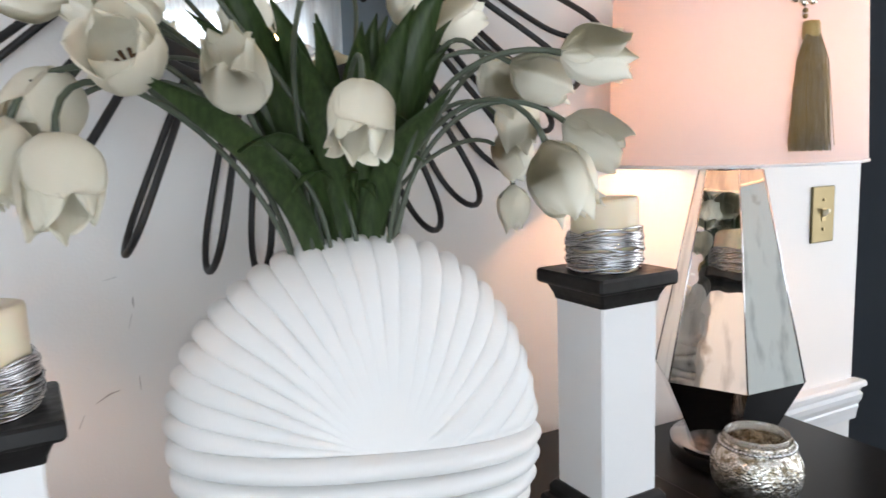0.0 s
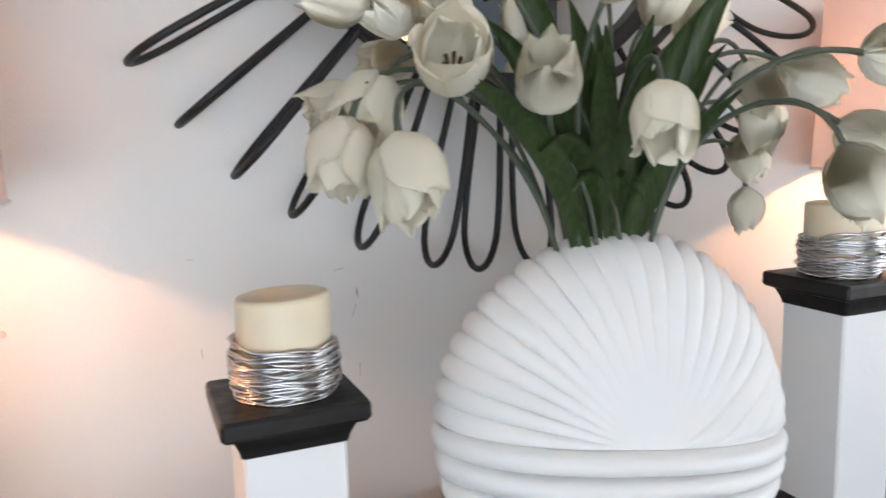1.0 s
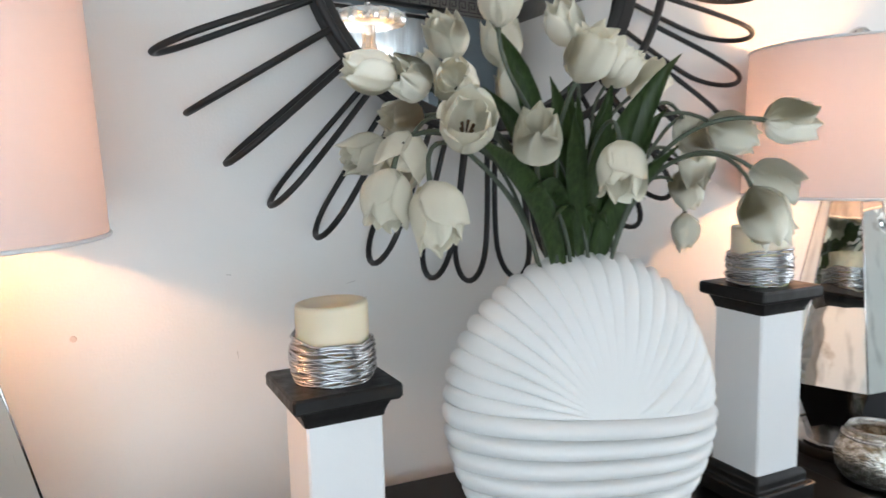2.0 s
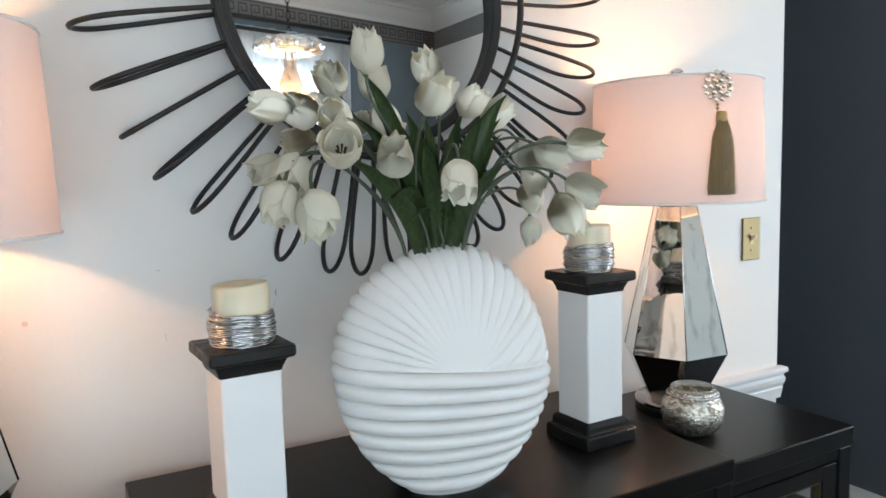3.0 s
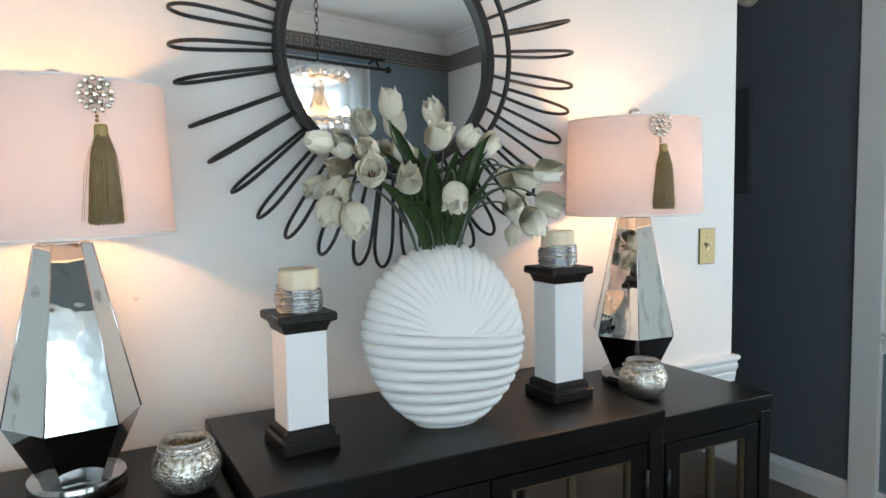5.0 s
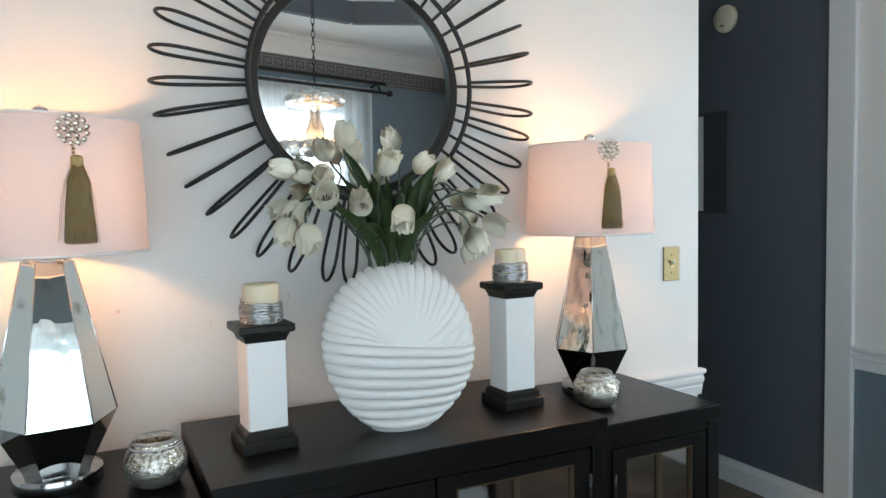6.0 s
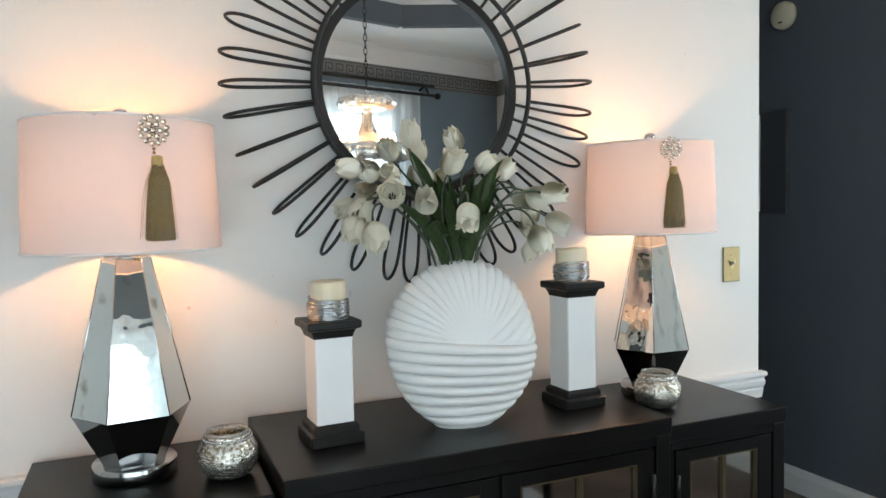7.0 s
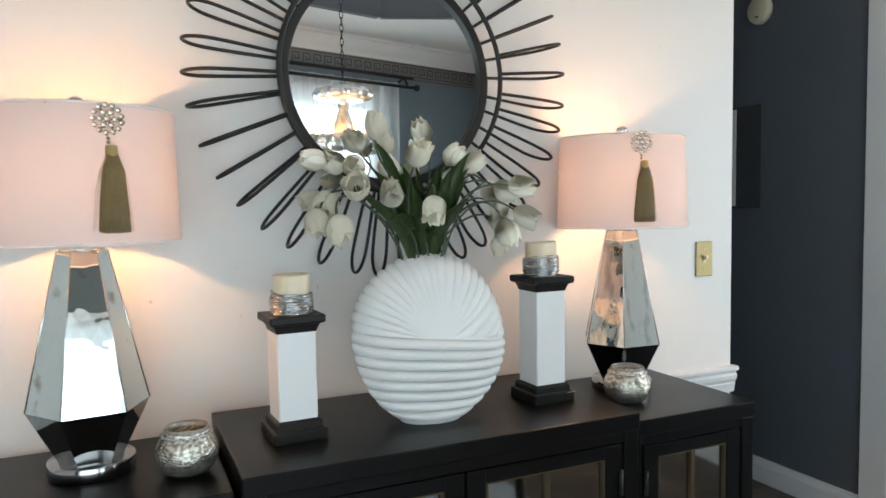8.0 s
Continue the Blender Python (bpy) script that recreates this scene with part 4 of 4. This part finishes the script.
def tulip(pos, axis, openness, seed, size=1.0, label="", leaf=None):
    rnd = random.Random(seed)
    pos, axis = Vector(pos), Vector(axis).normalized()
    t = thing("tulip", Matrix.Translation(MOUTH), label or "ivory silk tulip on a bent grey-green stem in the vase", "tulip", "tulips in the vase")
    bot = pos - axis * 0.030 * size
    rot = axis.to_track_quat("Z", "Y").to_matrix().to_4x4() @ Matrix.Rotation(rnd.uniform(0, 6.28), 4, "Z")
    bloom_m = Matrix.Translation(bot - MOUTH) @ rot @ Matrix.Scale(size, 4)
    for k in range(6):
        ob = new("petal", petal_mesh(openness, k, seed % 4))
        ob.parent = t
        ob.matrix_local = bloom_m
    start = Vector((rnd.uniform(-0.052, 0.052), rnd.uniform(-0.018, 0.018), -0.05))
    end = bot - MOUTH
    out = Vector((end.x, end.y, 0))
    start.x = max(-0.048, min(0.048, start.x * 0.6 + end.x * 0.15))
    mid1 = start + Vector((out.x * 0.05, out.y * 0.10, 0.10 + 0.35 * max(0.05, end.z)))
    mid2 = end - axis * (0.05 + 0.20 * out.length) + Vector((0, 0, 0.015 if axis.z < 0.3 else 0))
    part("stem", tube(bmesh.new(), curve(start, mid1, mid2, end + axis * 0.004, 18), lambda q: 0.0024 * (1 + 0.25 * (q > 0.96)), 8), M_STEM, t)
    if openness > 0.9:
        bm = bmesh.new()
        for i in range(6):
            a = math.tau * i / 6
            tube(bm, [(0.003 * math.cos(a), 0.003 * math.sin(a), 0.006), (0.007 * math.cos(a), 0.007 * math.sin(a), 0.028)], lambda q: 0.0007 + 0.0012 * (q > 0.6), 5)
        ob = part("stamen", bm, M_STAMEN, t)
        ob.matrix_local = bloom_m
    if leaf:
        for tip, width, sd, fold in leaf:
            tip = Vector(tip) - MOUTH
            s0 = Vector((tip.x * 0.16, tip.y * 0.08, -0.03))
            p1 = s0 + Vector((tip.x * 0.15, tip.y * 0.2, 0.10))
            p2 = tip - Vector((tip.x * 0.45, tip.y * 0.4, 0.04 if tip.z > 0.12 else -0.03))
            part("leaf", leaf_mesh(bmesh.new(), curve(s0, p1, p2, tip, 12), width, Vector(sd), fold), M_LEAF, t, "long dark green leaf")
    return t


BLOOMS = [
    ("a", (-0.288, -0.360, 1.482), (0.02, -0.1, 1.0), 0.2), ("b", (-0.135, -0.250, 1.483), (-0.45, -0.2, 0.85), 0.4),
    ("c", (-0.213, -0.408, 1.420), (0.10, -0.55, 0.7), 0.6), ("d", (-0.306, -0.270, 1.457), (-0.5, -0.3, 0.7), 0.4),
    ("e", (-0.332, -0.345, 1.400), (-0.4, -0.8, 0.2), 0.3), ("f", (-0.350, -0.262, 1.411), (-0.9, -0.3, 0.3), 0.5),
    ("g", (-0.396, -0.270, 1.417), (-0.95, -0.1, 0.15), 0.3), ("h", (-0.335, -0.200, 1.371), (-0.9, -0.2, -0.1), 0.4),
    ("i", (-0.342, -0.390, 1.353), (-0.30, -0.80, 0.35), 1.0), ("j", (-0.269, -0.400, 1.337), (-0.30, -0.55, 0.70), 0.5),
    ("k", (-0.187, -0.428, 1.311), (-0.25, -0.42, -0.85), 0.6), ("l", (-0.392, -0.225, 1.331), (-0.8, -0.1, -0.3), 0.5),
    ("m", (-0.393, -0.345, 1.324), (-0.50, -0.45, -0.60), 0.5), ("n", (-0.425, -0.385, 1.288), (-0.3, -0.3, -0.8), 0.6),
    ("o", (-0.389, -0.419, 1.274), (0.02, -0.48, -0.87), 0.5), ("p", (-0.064, -0.264, 1.431), (0.35, -0.5, 0.7), 0.4),
    ("q", (-0.003, -0.240, 1.414), (0.7, -0.1, 0.5), 0.6), ("r", (-0.003, -0.471, 1.353), (0.95, -0.25, -0.05), 0.4),
    ("s", (0.010, -0.376, 1.348), (0.75, -0.3, -0.35), 0.3), ("t", (0.003, -0.323, 1.346), (0.5, 0.1, -0.5), 0.3),
    ("u", (0.041, -0.413, 1.290), (0.75, -0.3, -0.45), 0.6), ("v", (-0.040, -0.478, 1.258), (0.25, -0.35, -0.9), 0.4),
    ("w", (0.063, -0.250, 1.215), (-0.05, -0.1, -1.0), 0.0), ("x", (0.062, -0.252, 1.276), (0.4, 0.2, -0.6), 0.3),
    ("y", (0.045, -0.290, 1.310), (0.2, 0.2, -0.9), 0.3), ("z", (-0.240, -0.275, 1.452), (-0.1, 0.1, 1.0), 0.3),
]
LEAVES = {
    "a": [((-0.300, -0.360, 1.460), 0.013, (0.8, -0.5, 0), 0.3), ((-0.262, -0.345, 1.415), 0.012, (0.9, -0.3, 0), 0.3)],
    "c": [((-0.238, -0.375, 1.405), 0.013, (1, -0.2, 0), 0.25), ((-0.185, -0.330, 1.400), 0.014, (1, 0.2, 0), 0.3)],
    "i": [((-0.350, -0.415, 1.345), 0.0130, (0.3, -0.5, 0.8), 0.25)],
    "j": [((-0.250, -0.330, 1.390), 0.014, (1, 0.1, 0), 0.3), ((-0.222, -0.395, 1.365), 0.013, (1, -0.3, 0), 0.3)],
    "p": [((-0.085, -0.400, 1.430), 0.016, (0.7, -0.5, 0.2), 0.3), ((-0.135, -0.345, 1.400), 0.015, (1, -0.1, 0), 0.25)],
    "q": [((-0.110, -0.310, 1.405), 0.015, (0.9, 0.3, 0), 0.3), ((-0.060, -0.345, 1.400), 0.013, (0.8, -0.4, 0), 0.3)],
    "k": [((-0.165, -0.385, 1.385), 0.015, (1, -0.2, 0), 0.25), ((-0.200, -0.370, 1.385), 0.013, (1, 0.2, 0), 0.3)],
    "r": [((-0.075, -0.370, 1.375), 0.015, (0.6, -0.7, 0), 0.3)],
    "o": [((-0.270, -0.385, 1.285), 0.011, (0.4, -0.6, 0.6), 0.25)],
    "v": [((-0.105, -0.420, 1.330), 0.014, (0.8, -0.5, 0.2), 0.3)],
    "b": [((-0.215, -0.300, 1.395), 0.014, (1, 0.3, 0), 0.3)],
    "d": [((-0.290, -0.320, 1.400), 0.013, (0.9, -0.3, 0), 0.3)],
    "t": [((-0.120, -0.390, 1.400), 0.014, (0.9, -0.4, 0), 0.3)],
}
for n, (key, p, ax, op) in enumerate(BLOOMS):
    big = {"o": 1.0, "w": 0.80, "i": 0.95, "m": 1.0, "v": 1.0}.get(key, 0.92)
    tulip(p, ax, op, 40 + n, big, "wide open ivory tulip showing dark stamens" if op > 0.9 else ("small closed drooping ivory tulip bud" if key == "w" else ""), LEAVES.get(key))


sheath = []
rnd = random.Random(77)
for i in range(15):
    x = -0.054 + 0.108 * i / 14
    tip = (MOUTH.x + x * 1.25 + rnd.uniform(-0.006, 0.006), MOUTH.y - 0.035 + rnd.uniform(-0.02, 0.02), MOUTH.z + rnd.uniform(0.03, 0.11))
    sheath.append((tip, 0.005 + rnd.uniform(0, 0.004), (0.9, -0.3, 0), 0.3))
t_short = tulip((-0.235, -0.300, 1.395), (-0.2, 0.2, 0.9), 0.3, 99, 0.9, "ivory tulip half hidden among leaves", sheath)


# ---- sunburst mirror ----
MX, MZ = -0.135, 1.645
mirror = thing("sunburst_mirror", pose(MX, 0, MZ), "round wall mirror with black wire loop sunburst frame", "mirror")
bm = loft(bmesh.new(), [[(x, -y, z) for x, z, y in ring(0.266, 0.026, 96)], [(x, -y, z) for x, z, y in ring(0.266, 0.030, 96)]])
bmesh.ops.recalc_face_normals(bm, faces=bm.faces)
part("mirror_glass", bm, M_MIRROR, mirror, "clear round mirror glass", smooth=False)
bm = loft(bmesh.new(), [[(x, -0.006, z) for x, z, y in ring(0.264, 0, 64)], [(x, -0.0255, z) for x, z, y in ring(0.266, 0, 64)]])
bmesh.ops.recalc_face_normals(bm, faces=bm.faces)
part("backing", bm, M_IRON, mirror, smooth=False)


def hoop(r0, r1, y0, y1, n=96):
    bm = bmesh.new()
    prof = [(r0, y0 + 0.002), (r0 + 0.002, y0), (r1 - 0.003, y0), (r1, y0 + 0.003), (r1, y1), (r0, y1)]
    rings = []
    for i in range(n + 1):
        a = math.tau * i / n
        rings.append([(r * math.cos(a), y, r * math.sin(a)) for r, y in prof])
    loft(bm, rings, cap0=False, cap1=False)
    bmesh.ops.remove_doubles(bm, verts=bm.verts, dist=1e-6)
    bmesh.ops.recalc_face_normals(bm, faces=bm.faces)
    return bm


part("inner_ring", hoop(0.262, 0.284, -0.046, -0.008), M_IRON, mirror, "broad black metal ring", smooth=False)
part("front_ring", tube(bmesh.new(), [(0.296 * math.cos(math.tau * i / 96), -0.092, 0.296 * math.sin(math.tau * i / 96)) for i in range(96)], 0.0065, 8, closed=True), M_IRON, mirror, "thin black metal ring standing forward")
N_LOOP = 39
pts = []
for i in range(25):
    q = i / 24
    pts.append((0.296 + 0.157 * q, -0.092 - 0.020 * math.sin(q * math.pi / 2) ** 1.3))
for i in range(1, 12):
    a = math.pi * i / 12
    pts.append((0.453 + 0.057 * math.sin(a), -0.060 - 0.052 * math.cos(a)))
for i in range(25):
    q = 1 - i / 24
    pts.append((0.280 + 0.173 * q, -0.026 + 0.018 * math.sin(q * math.pi / 2) ** 1.3))
loop_bm = tube(bmesh.new(), [(r, y, 0) for r, y in pts], 0.0043, 8)
# the hand-set loops stand a little unevenly: degrees off the even spacing, from the west point downwards
SET = [-0.3, 0.3, -1.0, -1.0, -0.6, -0.2, 0.4, -0.4, -1.7, 0.7, 0.7, 0.5, 0.8, 2.2, 2.4, 2.5, 2.9, 2.5, 2.4, 3.7, 2.9, 2.7, 2.9, 2.5, 2.2, 2.4, 1.9, 1.6, 1.8, 1.2, 1.0, 0.6, 0.7, 0.2, -0.3, -0.1, -0.6, -0.8, -1.0]
first = part("wire_loop", loop_bm, M_IRON, mirror)
first.matrix_local = pose(0, 0, 0, 0, -181.8 + SET[0], 0)
for i in range(1, N_LOOP):
    ob = new("wire_loop", first.data)
    ob.parent = mirror
    ob.matrix_local = pose(0, 0, 0, 0, -181.8 - 360 / N_LOOP * i + SET[i], 0)

# ---- switch plate ----
sw = thing("light_switch", pose(0.972, 0, 1.1225), "brass double light switch plate on the white wall", "switch")
part("plate", box_bm(-0.035, 0.035, -0.006, 0, -0.0575, 0.0575, bevel=0.0022), M_PLATE, sw, smooth=False)
part("toggle_slot", box_bm(-0.006, 0.006, -0.0074, -0.0058, -0.013, 0.013), M_BRASS, sw, smooth=False)
part("toggle", loft(bmesh.new(), [[(-0.004, -0.0072, -0.005), (0.004, -0.0072, -0.005), (0.004, -0.0072, 0.007), (-0.004, -0.0072, 0.007)], [(-0.003, -0.020, 0.006), (0.003, -0.020, 0.006), (0.003, -0.018, 0.012), (-0.003, -0.018, 0.012)]]), M_IVORY, sw, smooth=False)
for z in (-0.03, 0.03):
    part("screw", loft(bmesh.new(), [[(0.003 * math.cos(a), y, z + 0.003 * math.sin(a)) for a in [math.tau * i / 12 for i in range(12)]] for y in (-0.0068, -0.0085)]), M_BRASS, sw, smooth=False)

# ---- hallway: detector and framed picture ----
det = thing("smoke_detector", pose(HALL_X, 0.604, 2.167, 0, -90, 0), "round off-white smoke detector on the navy wall", "detector")
part("body", turned(bmesh.new(), [(0.062, 0), (0.063, 0.012), (0.059, 0.026), (0.052, 0.031), (0.001, 0.032)], 40), M_IVORY, det)
part("indicator", box_bm(-0.035, -0.029, -0.01, 0.01, 0.0300, 0.0335), M_IRON, det, smooth=False)
pic = thing("picture_frame", pose(HALL_X, 0.88, 1.51), "dark framed picture with a pale print in the hallway", "picture")
part("frame", box_bm(-0.030, 0, -0.308, 0.308, -0.235, 0.235, bevel=0.002), M_FRAME, pic, smooth=False)
part("print", box_bm(-0.033, -0.0302, -0.165, 0.29, -0.225, 0.225), M_TRIM, pic, "pale print", smooth=False)

# ---- chandelier behind, seen in the mirror ----
CH = (0.29, -1.862)
chan = thing("chandelier", pose(*CH, 0), "glass chandelier with fluted dome and lit ring, hung by chain", "chandelier")


def fluted(profile, flutes, amp, n=120):
    rings = []
    for r, z in profile:
        rings.append([((r * (1 + amp * math.cos(flutes * a))) * math.cos(a), (r * (1 + amp * math.cos(flutes * a))) * math.sin(a), z) for a in [math.tau * i / n for i in range(n)]])
    return loft(bmesh.new(), rings)


part("dome", fluted([(0.03, 1.915), (0.09, 1.925), (0.135, 1.91), (0.152, 1.885), (0.14, 1.862), (0.10, 1.852), (0.03, 1.858)], 14, 0.06), M_CRYSTAL, chan, "fluted clear glass dome")
part("stem", turned(bmesh.new(), [(0.012, 1.95), (0.020, 1.90), (0.030, 1.85), (0.026, 1.80), (0.045, 1.74), (0.085, 1.69), (0.12, 1.66)], 32), M_CRYSTAL, chan, "flared clear glass stem")
part("lower_ring", fluted([(0.12, 1.665), (0.19, 1.675), (0.225, 1.65), (0.23, 1.61), (0.19, 1.585), (0.10, 1.575), (0.02, 1.58)], 18, 0.05), M_CRYSTAL, chan, "wide fluted glass ring")
for i in range(6):
    a = math.tau * i / 6 + 0.3
    bm = bmesh.new()
    bmesh.ops.create_uvsphere(bm, u_segments=10, v_segments=8, radius=0.016, matrix=Matrix.Translation((0.13 * math.cos(a), 0.13 * math.sin(a), 1.70)) @ Matrix.Diagonal((1, 1, 2, 1)))
    part("bulb", bm, M_FLAME, chan, "lit candle bulb")
bm = bmesh.new()
bmesh.ops.create_uvsphere(bm, u_segments=12, v_segments=8, radius=0.014, matrix=Matrix.Translation((0, 0, 1.885)))
part("bulb", bm, M_FLAME, chan, "lit candle bulb")
z = 1.93
k = 0
while z < CEIL + 0.25:
    p = [(0.009 * math.cos(math.tau * i / 12), 0, z + 0.020 + 0.022 * math.sin(math.tau * i / 12)) for i in range(12)]
    if k % 2:
        p = [(0, x, zz) for x, _, zz in p]
    part("chain_link", tube(bmesh.new(), p, 0.0022, 6, closed=True), M_IRON, chan)
    z += 0.034
    k += 1

# ---- dining chair, seen in the mirrored doors ----
def dining_chair(x, y, turn):
    c = thing("dining_chair", pose(x, y, 0, 0, 0, turn), "beige upholstered dining chair with dark legs", "chair")
    part("seat", box_bm(-0.23, 0.23, -0.23, 0.23, 0.40, 0.49, bevel=0.03), M_FELT, c)
    rows = []
    for k in range(9):
        z = 0.485 + 0.06 * k
        lean = -0.20 - 0.012 * k
        rows.append([(0.23 * math.sin(a) * (1 - 0.02 * k * k / 8), lean - 0.035 * math.cos(a), z) for a in [math.tau * i / 24 for i in range(24)]])
    part("backrest", loft(bmesh.new(), rows), M_FELT, c)
    for sx in (-1, 1):
        for sy in (-1, 1):
            part("leg", tube(bmesh.new(), [(sx * 0.19, sy * 0.19, 0.40), (sx * 0.205, sy * 0.205, 0)], lambda q: 0.019 - 0.007 * q, 10), M_CARVED, c)
    return c


dining_chair(0.22, -1.42, 0)

rug = tagged(part("rug", box_bm(-1.25, 0.82, -2.35, -0.95, 0.001, 0.014, bevel=0.004), M_RUG), "pale grey woven rug on the plank floor", "rug")

# ---- floor ----
bm = box_bm(ROOM_W - 0.2, HALL_X + 0.2, ROOM_S - 0.2, 4.7, -0.10, -0.012)
floor = setting("floor", bm, M_IRON, "dark brown hardwood plank floor", "floor")
rnd = random.Random(5)
meshes = []
for L in (1.2, 0.9, 1.5):
    bm = box_bm(0, L - 0.003, 0.0015, 0.1235, -0.012, 0.0)
    me = bpy.data.meshes.new("plank")
    bm.to_mesh(me)
    bm.free()
    me.materials.append(M_BOARD)
    meshes.append((L, me))
y = -1.6
while y < 1.6:
    x = ROOM_W
    while x < HALL_X - 0.01:
        L, me = meshes[rnd.randrange(3)]
        use = min(L, HALL_X - x)
        if x == ROOM_W:
            use = L * rnd.uniform(0.3, 1.0)
        ob = new("plank", me)
        ob.parent = floor
        ob.location = (x, y, 0)
        ob.scale.x = use / L
        x += use
    y += 0.125
rest = bmesh.new()
for ya, yb in ((ROOM_S, -1.6), (1.65, 4.5)):
    yy = ya
    while yy < yb - 0.01:
        box(rest, ROOM_W, HALL_X, yy + 0.0015, min(yb, yy + 0.1235), -0.012, 0.0)
        yy += 0.125
ob = part("planks", rest, M_BOARD, floor, smooth=False)
tagged(ob, kind="stuff")
